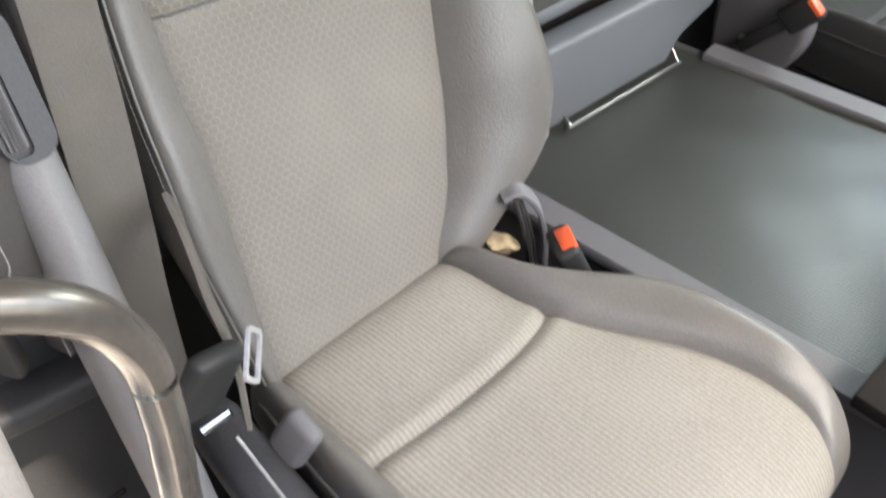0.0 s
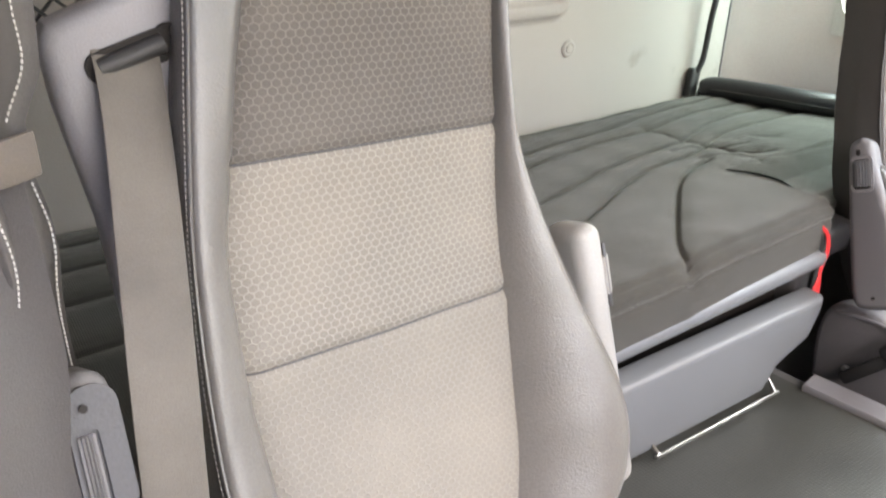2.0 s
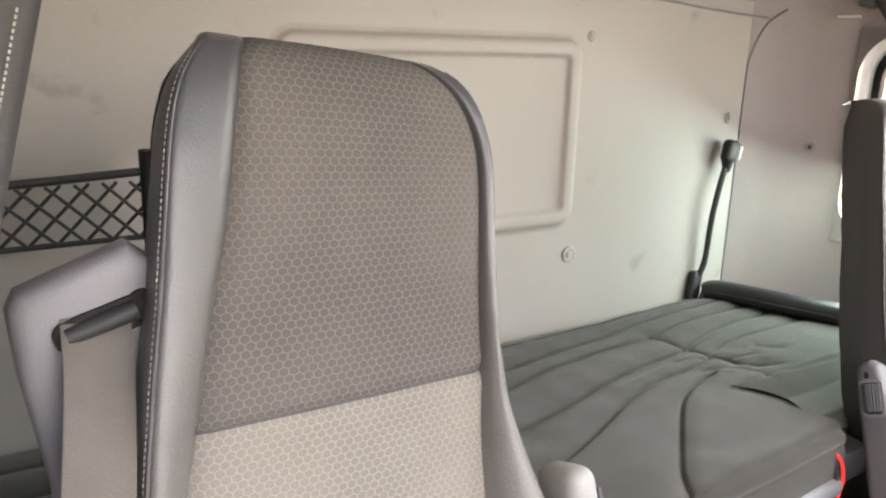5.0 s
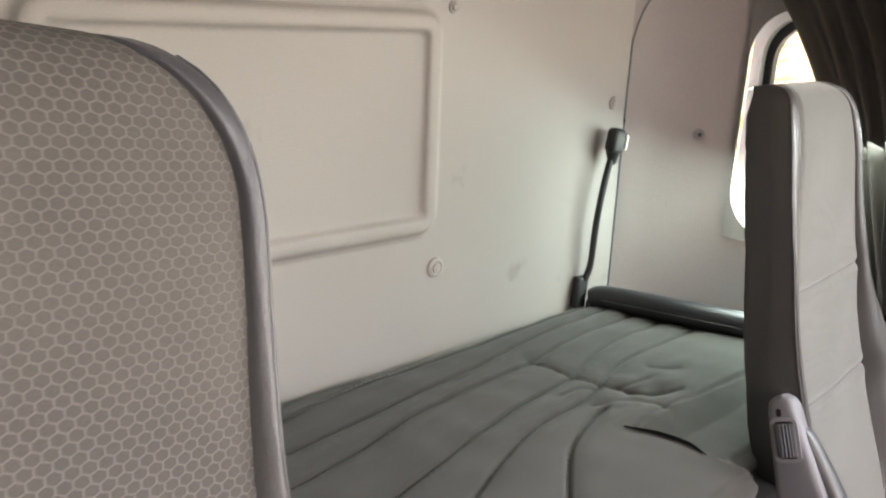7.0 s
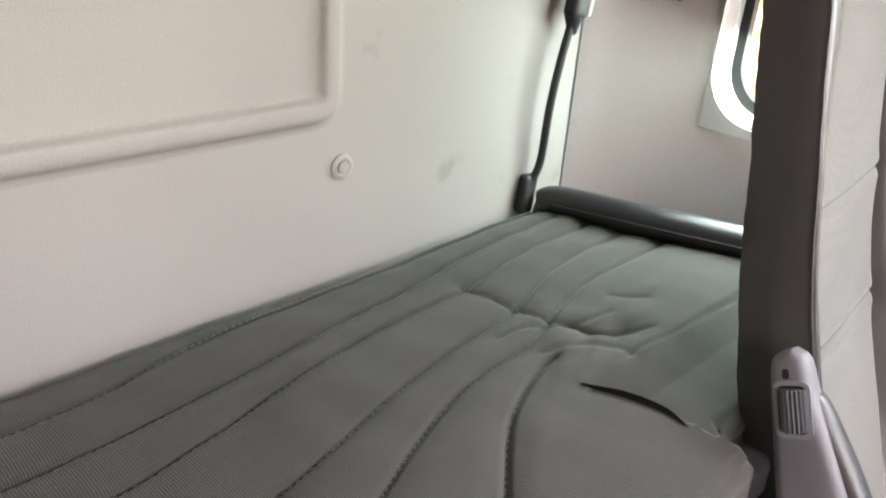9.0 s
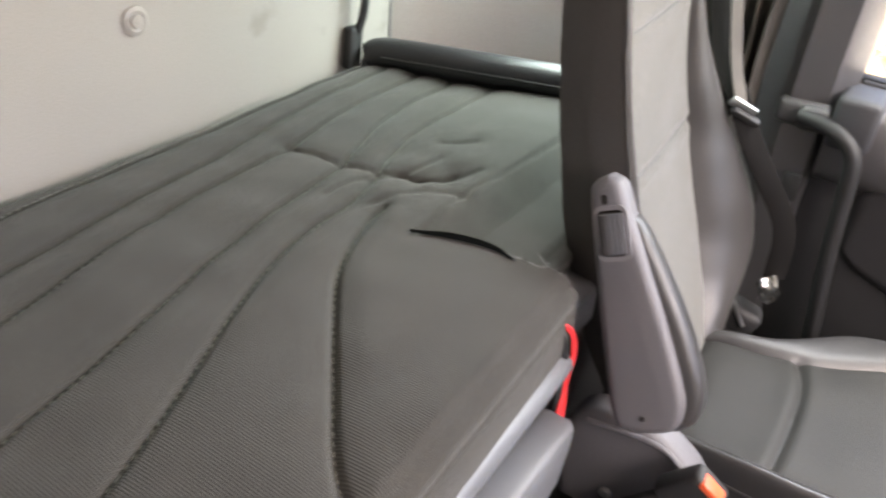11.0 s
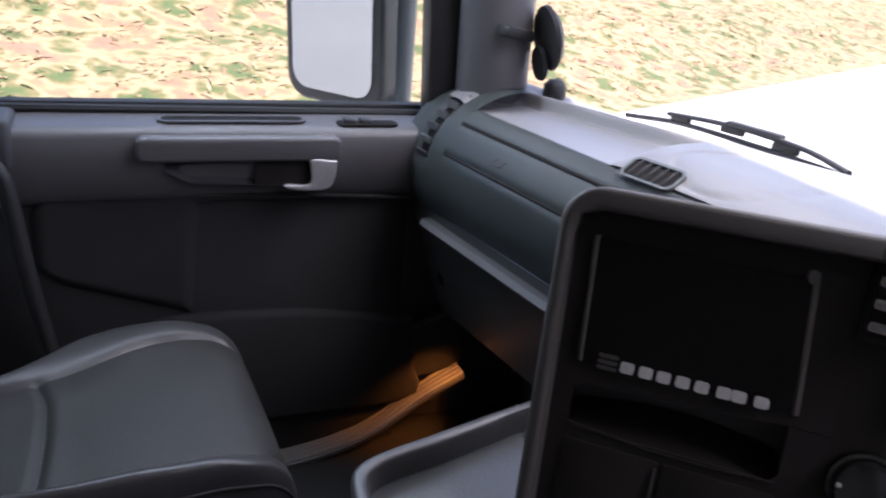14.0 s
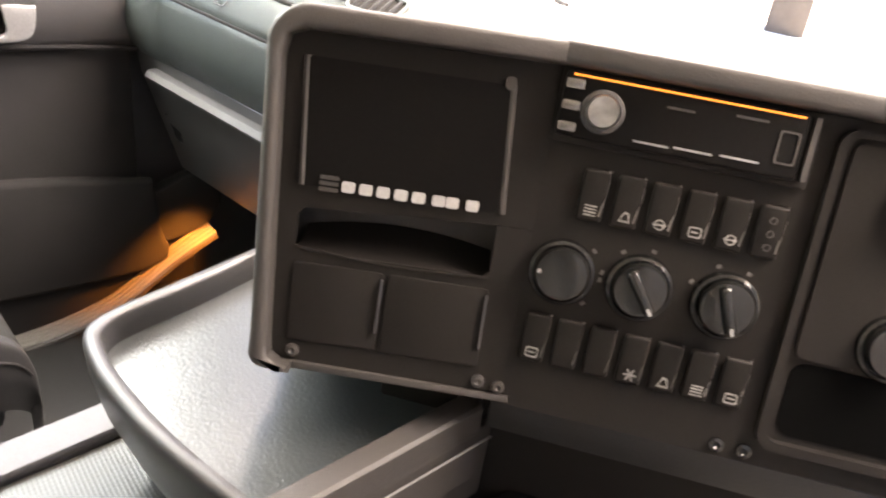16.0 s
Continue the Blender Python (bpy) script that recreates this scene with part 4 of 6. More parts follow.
def armrest(seat, low, high, width, side, style):
    """A folded-up armrest paddle with a ribbed adjusting wheel, in the seat's own space."""
    low, high = Vector(low), Vector(high)
    L = (high - low).length
    d = (high - low).normalized()
    xax = Vector((side, 0, 0))
    yax = d.cross(xax).normalized()
    xax = yax.cross(d)
    m = Matrix(((xax.x, yax.x, d.x, low.x), (xax.y, yax.y, d.y, low.y), (xax.z, yax.z, d.z, low.z), (0, 0, 0, 1)))
    front = -1 if yax.y > 0 else 1
    arm = part("armrest", box((width, 0.07, L), (0, 0, L / 2), 0.019, 4), ARMREST if style == "edge" else GREY, seat, "folded-up grey plastic armrest")
    arm.matrix_basis = m
    wheel = bmesh.new()
    prof = []
    for i in range(40):
        r = 0.021 if i % 2 else 0.0178
        prof.append((r * math.cos(2 * math.pi * i / 40), r * math.sin(2 * math.pi * i / 40)))
    if style == "edge":
        part("wheel_recess", box((0.006, 0.036, 0.085), (width / 2, front * 0.012, L * 0.80), 0.002), SHELL, arm)
        prism(prof, 0.05, 0.001, 1, pose(width / 2 - 0.007, front * 0.012, L * 0.80 - 0.025), wheel)
        part("wheel", wheel, ARMREST, arm)
        return arm
    # wheel set into a recess of the pale end plate on the front face
    hw, hh, zc = width * 0.94, 0.098, L - 0.058
    flip = pose(0, front * 0.034, zc, 90 if front < 0 else -90, 0, 0)
    part("end_plate", ring(rounded(hw, hh, 0.016, 5), rounded(hw * 0.46, 0.062, 0.005, 5, hw * 0.20, -0.012 * (1 if front < 0 else -1)), 0.006, 0.003, flip), SHELL, arm, "lilac-grey plastic end plate")
    part("wheel_recess", prism(rounded(hw * 0.48, 0.064, 0.005, 5, hw * 0.20, -0.012 * (1 if front < 0 else -1)), 0.002, 0, 1, flip), SHELL, arm)
    prism([(0.40 * q[0], q[1]) for q in prof], 0.054, 0.001, 1, pose(hw * 0.20, front * 0.024, zc - 0.012 - 0.027), wheel)
    part("wheel", wheel, GREY, arm)
    part("pin_hole", lathe(((0.003, 0), (0.003, 0.0025), (0.001, 0.0025)), 12, pose(0.006, front * 0.0415, zc + 0.034, 90 if front < 0 else -90)), BLACK, arm)
    part("screw", lathe(((0.003, 0), (0.003, 0.0015), (0.001, 0.0015)), 10, pose(0, front * 0.0345, 0.022, 90 if front < 0 else -90)), BLACK, arm)
    return arm


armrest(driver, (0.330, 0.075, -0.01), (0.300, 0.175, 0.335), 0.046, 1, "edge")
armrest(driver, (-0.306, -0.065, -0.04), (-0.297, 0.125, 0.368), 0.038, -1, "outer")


def folded_armrest(seat):
    """The passenger's armrest, folded up beside the backrest: a broad tapered paddle with a ribbed wheel in its face and a dark pad along its front."""
    low, high = Vector((1.372, 0.962, 0.488)), Vector((1.440, 1.090, 0.768))
    up = (high - low).normalized()
    front = Vector((0.06, -1, 0))
    front = (front - up * front.dot(up)).normalized()
    out = up.cross(front).normalized()
    if out.x > 0:
        out = -out
    m = Matrix(((front.x, up.x, out.x, low.x), (front.y, up.y, out.y, low.y), (front.z, up.z, out.z, low.z), (0, 0, 0, 1)))
    m = seat.matrix_basis.inverted() @ m
    body = [(p.x, p.y) for p in smooth_line([(0.004, 0.298, 0), (0.018, 0.286, 0), (0.024, 0.250, 0), (0.035, 0.200, 0), (0.049, 0.130, 0), (0.058, 0.070, 0), (0.060, 0.035, 0), (0.049, 0.008, 0), (0.026, 0.0, 0), (-0.010, 0.002, 0),
                                              (-0.024, 0.018, 0), (-0.026, 0.08, 0), (-0.024, 0.18, 0), (-0.020, 0.272, 0), (-0.012, 0.292, 0), (0.004, 0.298, 0)], 4)][:-1]
    arm = part("armrest", prism(body, 0.044, 0.012, 5, Matrix.Translation((0, 0, -0.044))), PILLAR, seat, "folded-up grey plastic armrest")
    arm.matrix_basis = m
    part("recess_frame", ring(rounded(0.038, 0.062, 0.009, 4, 0.003, 0.234), rounded(0.030, 0.052, 0.007, 4, 0.003, 0.234), 0.0025, 0.001), LILAC, arm)
    part("wheel_recess", prism(rounded(0.031, 0.053, 0.007, 4, 0.003, 0.234), 0.0012), BLACK, arm)
    teeth = [((0.0155 if i % 2 else 0.0132) * math.cos(2 * math.pi * i / 40) * 0.95, (0.0155 if i % 2 else 0.0132) * math.sin(2 * math.pi * i / 40)) for i in range(40)]
    part("wheel", prism(teeth, 0.046, 0.001, 1, Matrix.Translation((0.004, 0.257, 0.001)) @ pose(0, 0, 0, 90)), SHELL, arm)
    part("pin_hole", prism(rounded(0.007, 0.011, 0.003, 3, -0.002, 0.272), 0.0006), BLACK, arm)
    part("screw", lathe(((0.0032, 0), (0.003, 0.0012), (0.001, 0.0012)), 10, Matrix.Translation((0.012, 0.020, 0.0))), BLACK, arm)
    pad = [(p.x, p.y) for p in smooth_line([(0.010, 0.255, 0), (0.028, 0.244, 0), (0.044, 0.205, 0), (0.064, 0.140, 0), (0.076, 0.080, 0), (0.077, 0.035, 0), (0.062, 0.006, 0), (0.030, 0.0, 0), (0.015, 0.05, 0), (0.010, 0.255, 0)], 4)][:-1]
    part("pad", prism(pad, 0.040, 0.014, 5, Matrix.Translation((0, 0, -0.052))), LEATHER_P, arm, "dark padded front of the armrest")


folded_armrest(passenger)


def buckle(name, at, rz, tilt, label, size=1.0, turn=0):
    b = thing(name, label, "seat belt buckle", pose(*at, tilt, 0, rz) @ pose(0, 0, 0, 0, 0, turn) @ Matrix.Diagonal((size, size, size, 1)))
    part("stalk", box((0.02, 0.012, 0.09), (0, 0, -0.045), 0.003), RUBBER, b)
    part("housing", box((0.045, 0.026, 0.06), (0, 0, 0.03), 0.007, 3), RUBBER, b)
    part("release_button", box((0.030, 0.017, 0.010), (0, -0.005, 0.0565), 0.003), ORANGE, b, "orange release button")
    return b


buckle("buckle", (0.626, 0.750, 0.423), 60, -28, "black seat belt buckle with an orange button beside the cushion", 1.1)
buckle("buckle", (1.384, 0.908, 0.412), 0, 40, "black seat belt buckle with an orange button beside the cushion", 1.15, -80)
hinge = thing("hinge_cover", "grey plastic hinge cover at the passenger seat", "seat trim")
part("cover", prism([(p.x, p.y) for p in smooth_line([(0.905, 0.285, 0), (0.878, 0.345, 0), (0.876, 0.392, 0), (0.892, 0.425, 0), (0.945, 0.457, 0), (1.0, 0.460, 0), (1.048, 0.436, 0), (1.06, 0.37, 0), (1.05, 0.285, 0)], 5)], 0.05, 0.014, 4, Matrix(((0, 0, 1, 1.415), (1, 0, 0, 0), (0, 1, 0, 0), (0, 0, 0, 1)))), PILLAR, hinge)

part("bolt", lathe(((0.008, 0), (0.008, 0.004), (0.005, 0.006), (0.001, 0.005)), 12, Matrix.Translation((1.415, 0.985, 0.335)) @ pose(0, 0, 0, 0, -90)), STEEL, hinge)
part("ridge", tube([(1.414, 0.895, 0.425), (1.414, 0.94, 0.450), (1.414, 1.03, 0.437)], 0.004, 8, 6), PILLAR, hinge)

# ---- bunk ----
bunk = thing("bunk", "grey plastic bunk base with a storage drawer under it", "bunk")
part("bed_base", box((2.0, 0.62, 0.06), (0.93, 1.385, 0.555), 0.01), DOOR, bunk)
part("front_lip", box((0.66, 0.05, 0.034), (1.04, 1.058, 0.553), 0.014, 3, (0, 0, 2)), DRAWER, bunk)
part("end_post", box((0.05, 0.06, 0.24), (1.36, 1.105, 0.46), 0.015, 3), DOOR, bunk)
part("base_front", box((0.74, 0.02, 0.52), (1.75, 1.18, 0.26)), DOOR, bunk)
part("cavity_back", box((0.7, 0.02, 0.24), (1.05, 1.12, 0.46)), BLACK, bunk)
drawer = part("drawer", prism(((0.80, 0.347), (1.205, 0.347), (1.235, 0.392), (1.315, 0.42), (1.335, 0.47), (1.335, 0.50), (0.80, 0.50)), 0.05, 0.012, 3, Matrix(((1, 0, 0, 0), (0, 0, -1, 1.066), (0, 1, 0, 0), (0, 0, 0, 1)))), DRAWER, bunk, "grey plastic storage drawer front")
part("drawer_rail", tube([(0.925, 1.018, 0.362), (0.925, 1.002, 0.354), (0.94, 1.0, 0.352), (1.20, 1.0, 0.352), (1.215, 1.002, 0.354), (1.215, 1.018, 0.372)], 0.0032, 8, 3), RING_STEEL, drawer)

mattress = thing("mattress", "dark grey quilted mattress with stitched seams and creases", "mattress")
SEAMS = [smooth_line([(x, y, 0) for x, y in s], 5) for s in (
    ((0.0, 1.585), (0.6, 1.585), (0.89, 1.595), (1.07, 1.63), (1.5, 1.655), (1.75, 1.66)),
    ((0.0, 1.50), (0.6, 1.50), (0.97, 1.522), (1.16, 1.55), (1.34, 1.574), (1.53, 1.605), (1.74, 1.615)),
    ((0.0, 1.40), (0.5, 1.41), (0.81, 1.432), (0.96, 1.457), (1.19, 1.506), (1.41, 1.525), (1.60, 1.555), (1.77, 1.56)),
    ((0.0, 1.28), (0.5, 1.285), (0.76, 1.303), (0.99, 1.348), (1.13, 1.386), (1.28, 1.419), (1.42, 1.44), (1.6, 1.49), (1.80, 1.50)),
    ((0.7, 1.16), (0.91, 1.223), (1.13, 1.319), (1.25, 1.354), (1.37, 1.369), (1.55, 1.42), (1.82, 1.43)),
    ((0.97, 1.03), (1.016, 1.098), (1.10, 1.174), (1.197, 1.256), (1.251, 1.289), (1.33, 1.319), (1.37, 1.324)),
    ((1.336, 1.253), (1.43, 1.265), (1.55, 1.26), (1.75, 1.25)),
    ((1.45, 1.362), (1.460, 1.335), (1.468, 1.322), (1.50, 1.306)),
    ((1.36, 1.342), (1.40, 1.327), (1.44, 1.29), (1.452, 1.262)),
    ((1.345, 1.40), (1.40, 1.395), (1.45, 1.36), (1.52, 1.345)),
    ((1.56, 1.372), (1.575, 1.352), (1.60, 1.335)),
    ((1.41, 1.53), (1.42, 1.45), (1.445, 1.37), (1.465, 1.32), (1.53, 1.285)))]
DEPTHS = (0.008, 0.010, 0.010, 0.010, 0.010, 0.011, 0.005, 0.010, 0.005, 0.005, 0.0055, 0.007)
SLIT = smooth_line([(1.333, 1.262, 0), (1.345, 1.230, 0), (1.355, 1.20, 0), (1.362, 1.165, 0), (1.358, 1.135, 0)], 5)


def off_line(x, y, line):
    best = 9.0
    for a, b in zip(line, line[1:]):
        if min(a.x, b.x) - 0.05 > x or max(a.x, b.x) + 0.05 < x:
            continue
        d = b - a
        t = max(0.0, min(1.0, ((x - a.x) * d.x + (y - a.y) * d.y) / d.length_squared))
        best = min(best, math.hypot(x - a.x - d.x * t, y - a.y - d.y * t))
    return best


def bed_top(x, y):
    z = 0.656 + 0.004 * noise.noise((x * 4, y * 5, 0)) + 0.0025 * noise.noise((x * 14, y * 14, 4))
    for line, depth in zip(SEAMS, DEPTHS):
        d = off_line(x, y, line)
        if d < 0.06:
            z -= depth * (0.55 * bell(d, 0.004) + 0.45 * bell(d, 0.02))
    edge_x = float(np.interp(y, (1.05, 1.10, 1.165, 1.262), (1.380, 1.376, 1.366, 1.338)))
    if x > edge_x:
        z -= 0.030 * min(1, (x - edge_x) / 0.012) * max(0, min(1, (1.262 - y) / 0.05))
    near = bell(x - 1.47, 0.13) * bell(y - 1.33, 0.09)
    if near > 0.05:
        z += near * 0.006 * noise.noise((x * 13 + y * 10, y * 38 - x * 12, 7))
    z -= 0.03 * max(0, (y - 1.66) / 0.035) ** 2 * (1 + 0.5 * max(0, min(1, 1.7 - x)))
    return z


def mattress_point(u, v):
    x = 0.0 + 1.84 * u
    front = 1.035 + 0.035 * max(0, min(1, (x - 0.8) / 0.55)) + (0.06 * min(1, (x - 1.375) / 0.06) if x > 1.375 else 0)
    x = min(x, 1.745 + 0.10 * (1.62 - max(front, min(1.69, 1.05 + v * 0.64))) / 0.28) if u > 0.93 else x
    y = front + (1.695 - front) * max(v, 0)
    z = bed_top(x, y) - 0.034 * max(0.0, (y - 1.59) / 0.105) ** 2 * (1 - 0.55 * max(0.0, min(1.0, (x - 1.2) / 0.4)))
    if v < 0:
        q = min(1, -v / 0.06)
        return Vector((x, front - 0.012 * math.sin(q * math.pi * 0.5) + 0.003 * bell(v + 0.085, 0.006) - 0.003 * bell(v + 0.15, 0.04), z - 0.008 - 0.010 * q - max(0, -v - 0.06) * 0.52))
    return Vector((x, y, z - 0.008 * bell(v, 0.012)))


FACE = [-0.20, -0.17, -0.14, -0.12, -0.10, -0.093, -0.089, -0.085, -0.081, -0.077, -0.07, -0.06, -0.04, -0.02, 0.0]
part("mattress_front", sheet(mattress_point, steps(0, 1, 120), FACE, 0, uv=lambda u, v: (u * 1.84, v * 0.65)), MATTRESS, mattress, smooth=60)
part("mattress_top", sheet(mattress_point, steps(0, 1, 400), steps(0, 1, 260), 0, uv=lambda u, v: (u * 1.84, v * 0.65)), MATTRESS, mattress, smooth=60)

# a flat black sheet on the mattress paints the slit's inner shade
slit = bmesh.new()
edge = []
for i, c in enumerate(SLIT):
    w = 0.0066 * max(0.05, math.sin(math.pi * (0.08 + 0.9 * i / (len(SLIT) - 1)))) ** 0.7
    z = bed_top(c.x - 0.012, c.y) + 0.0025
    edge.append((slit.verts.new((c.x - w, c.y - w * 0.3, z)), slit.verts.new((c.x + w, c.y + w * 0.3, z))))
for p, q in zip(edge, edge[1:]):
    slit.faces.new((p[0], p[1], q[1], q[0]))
part("slit", slit, GAP_SHADE, mattress, "black sheet painting the shade in the slit between two mattress pieces")
stitches = bmesh.new()
for line in SEAMS[:6]:
    run = 0.0
    for p, q in zip(line, line[1:]):
        d = (q - p)
        k = 0.0
        while k < d.length:
            c = p + d * (k / d.length)
            e = c + d.normalized() * 0.005
            if c.y > 1.06 and c.x < 1.72:
                tube([(c.x, c.y, bed_top(c.x, c.y) + 0.0006), (e.x, e.y, bed_top(e.x, e.y) + 0.0006)], 0.0008, 4, 1, stitches)
            k += 0.0105
tagged(part("stitching", stitches, MATTRESS_THREAD, mattress, "fine grey stitching along the quilted seams"), kind="stuff")

roll = thing("bed_end_roll", "black padded roll at the end of the mattress", "bolster")
part("roll", tube([(1.762, 1.662, 0.652), (1.772, 1.635, 0.664), (1.80, 1.50, 0.672), (1.86, 1.33, 0.672), (1.93, 1.12, 0.672)], 0.03, 16, 6), VINYL, roll)

part("end_cap", lathe(((0.027, 0), (0.029, 0.003), (0.027, 0.006), (0.005, 0.009)), 18, Matrix.Translation((1.760, 1.666, 0.651)) @ pose(0, 0, 0, -80, 0, 20)), RUBBER, roll)
part("seam", tube([(1.772 - 0.029, 1.635 - 0.008, 0.668), (1.80 - 0.029, 1.50 - 0.008, 0.675), (1.86 - 0.029, 1.33 - 0.008, 0.675), (1.93 - 0.029, 1.12 - 0.008, 0.675)], 0.002, 6, 6), RUBBER, roll)
strap = thing("red_strap", "red loop strap hanging at the bunk corner", "strap")
part("loop", ribbon([(1.338, 1.064, 0.620), (1.354, 1.052, 0.602), (1.361, 1.048, 0.568), (1.353, 1.048, 0.532), (1.359, 1.047, 0.502), (1.352, 1.044, 0.468), (1.338, 1.045, 0.453)], 0.0065, 0.003, (0.7, -0.7, 0)), RED, strap)
part("inner_band", ribbon([(1.336, 1.064, 0.616), (1.346, 1.055, 0.592), (1.351, 1.052, 0.56), (1.347, 1.051, 0.525), (1.342, 1.050, 0.49), (1.332, 1.050, 0.462)], 0.006, 0.003, (0.7, -0.7, 0)), RUBBER, strap, "black inner side of the strap")
part("loop", ribbon([(1.353, 1.046, 0.526), (1.343, 1.045, 0.50), (1.331, 1.044, 0.466), (1.338, 1.045, 0.453)], 0.005, 0.002, (0.7, -0.7, 0)), RED, strap)

reading = thing("reading_lamp", "black gooseneck reading lamp on the rear wall", "lamp")
part("base", box((0.036, 0.022, 0.075), (1.740, REAR - 0.012, 0.672), 0.008, 3, (0, 6, 0)), RUBBER, reading)
part("gooseneck", tube([(1.745, REAR - 0.02, 0.70), (1.755, REAR - 0.025, 0.74), (1.756, REAR - 0.030, 0.84), (1.768, REAR - 0.032, 0.92), (1.788, REAR - 0.03, 0.985)], 0.0075, 10, 8), RUBBER, reading)
head = part("head", box((0.044, 0.03, 0.055), (1.792, REAR - 0.033, 1.012), 0.012, 3, (0, 12, 0)), RUBBER, reading)
part("lens", box((0.008, 0.024, 0.034), (1.815, REAR - 0.036, 1.008), 0.003, 2, (0, 12, 0)), WHITE, head)
part("neck_cone", lathe(((0.016, 0), (0.008, -0.028), (0.006, -0.03)), 14, Matrix.Translation((1.789, REAR - 0.031, 0.99))), RUBBER, reading)


# ---- dash ----
def xz(profile, x0, x1, r=0.0):
    """A profile in y, z pushed across the cab from x0 to x1."""
    return prism(profile, x1 - x0, 0.0, 1, Matrix(((0, 0, 1, x0), (1, 0, 0, 0), (0, 1, 0, 0), (0, 0, 0, 1))))


dash = thing("dashboard", "dark grey moulded passenger dashboard with glove box and trim strip", "dashboard", pose(2.03, 0.205, 0, 0, 0, 11) @ pose(-2.03, -0.205, 0))
# darker plastic than the lids, painting in the shade under the trim strip
part("lower_panel", xz(((0.184, 0.556), (0.176, 0.516), (0.10, 0.30), (0.05, 0.29), (-0.5, 0.29), (-0.5, 0.556)), 1.36, 2.06), DOOR, dash)
part("trim_strip", xz(((0.196, 0.517), (0.203, 0.525), (0.197, 0.535), (0.15, 0.535), (0.15, 0.517)), 1.36, 2.0), GREY, dash, "pale grey trim strip")
FACE_LINE = smooth_line([(0.186, 0.558, 0), (0.208, 0.600, 0), (0.212, 0.645, 0), (0.202, 0.690, 0), (0.178, 0.730, 0), (0.148, 0.755, 0), (0.118, 0.770, 0), (0.085, 0.780, 0)], 6)


def barrel(k0, k1, x0, x1, name, mat, out=0.0):
    """A stretch of the rounded dash front, rolled in at its edges so that a fine gap shows."""
    def f(x, k):
        p = FACE_LINE[int(k)]
        edge = 0.003 if k in (k0, k1) else 0.0
        return Vector((x, p.x - edge + out, p.y - edge * 0.5))
    return part(name, sheet(f, steps(x0, x1, 12), list(range(k0, k1 + 1)), 0.012), mat, dash)


barrel(0, 17, 1.36, 1.935, "glove_box_lid", DASH)
barrel(17, 25, 1.36, 1.93, "upper_lid", DASH)
barrel(25, 31, 1.36, 1.975, "front_strip", DASH)
part("gap_line", tube([(1.40, 0.1700, 0.7335), (1.93, 0.1700, 0.7335)], 0.0042, 8, 2), BLACK, dash)
part("lid_gap", tube([(1.37, 0.2025, 0.6810), (1.93, 0.2025, 0.6810)], 0.0024, 8, 2), BLACK, dash)


def ease(k):
    k = max(0.0, min(1.0, k))
    return k * k * (3 - 2 * k)


def dash_height(x, y):
    """The dash top: a broad shallow tray open to the front, a raised lip before the windscreen, a mound round the middle vent."""
    floor_z = 0.752 + 0.012 * (0.142 - y)
    lip_y = 0.008 - 0.19 * (1.93 - x)
    behind = max(0.654, 0.778 - 0.55 * max(0.0, lip_y - 0.008 - y))
    tray_z = floor_z + (behind - floor_z) * ease((lip_y + 0.010 - y) / 0.014)
    mound = 0.785 - 0.23 * max(0.0, -y - 0.06) - 3.2 * max(0.0, y - 0.055) ** 2
    edge = 1.588 + 0.030 * ease((y - 0.02) / 0.12)
    z = tray_z + (mound - tray_z) * ease((edge - x) / (0.022 + 0.035 * ease((y - 0.02) / 0.1)))
    rim = 0.786 - 0.30 * max(0.0, -y - 0.02) - 2.6 * max(0.0, y - 0.05) ** 2
    z += (rim - z) * ease((x - 1.945 - 0.012 * math.cos((y - 0.07) * 18)) / 0.045)
    z -= 0.0035 * bell(math.hypot((x - 1.43) / 1.1, y - 0.045) - 0.088, 0.004) * (1 if x < 1.56 else 0)
    return z


part("dash_top", sheet(lambda x, y: Vector((x, y, dash_height(x, y))), steps(0.9, 1.5, 40) + steps(1.505, 2.03, 110), steps(-0.62, -0.16, 20) + steps(-0.156, 0.1430, 110)), DASH_TOP, dash, smooth=60)
part("badge", ring(rounded(0.024, 0.020, 0.003, 3), rounded(0.021, 0.017, 0.002, 3), 0.0015, 0, pose(1.775, 0.1945, 0.7085, 28, 0, 180)), SHELL, dash)
def vent_arc(a, x, r=0.170):
    r += soft(((-0.9, 0.118), (-0.373, 0.150), (-0.075, 0.162), (0.2, 0.169), (0.47, 0.174), (0.74, 0.1765), (0.96, 0.1755), (1.2, 0.173), (1.75, 0.173)), a, 0.06) - 0.170
    return Vector((x, 0.048 + r * math.cos(a), 0.612 + r * math.sin(a)))


vent = part("side_vent", sheet(lambda x, a: vent_arc(a, x, 0.170 - 0.012 * bell(x - 2.0, 0.018) * (1 if 0.25 < a < 1.35 else 0)), [1.928, 1.933, 1.95, 1.97, 1.98, 1.988, 2.012, 2.02, 2.03, 2.05, 2.062, 2.066], steps(-0.9, 1.75, 40), 0.02), DASH, dash)
part("vent_opening", sheet(lambda x, a: vent_arc(a, x, 0.1625), [1.978, 2.0, 2.022], steps(0.18, 1.42, 16), 0.002), BLACK, vent)
for k in range(7):
    a = 0.32 + 0.155 * k
    p = vent_arc(a, 2.0, 0.167)
    part("vent_slat", box((0.036, 0.0035, 0.014), p, 0.001, 1, (math.degrees(a) - 35, 0, 0)), DASH if k == 1 else SHELL, vent)
VENT = pose(1.507, 0.136, 0.7640, -27, 0, 6) @ Matrix.Diagonal((0.76, 0.84, 1, 1))
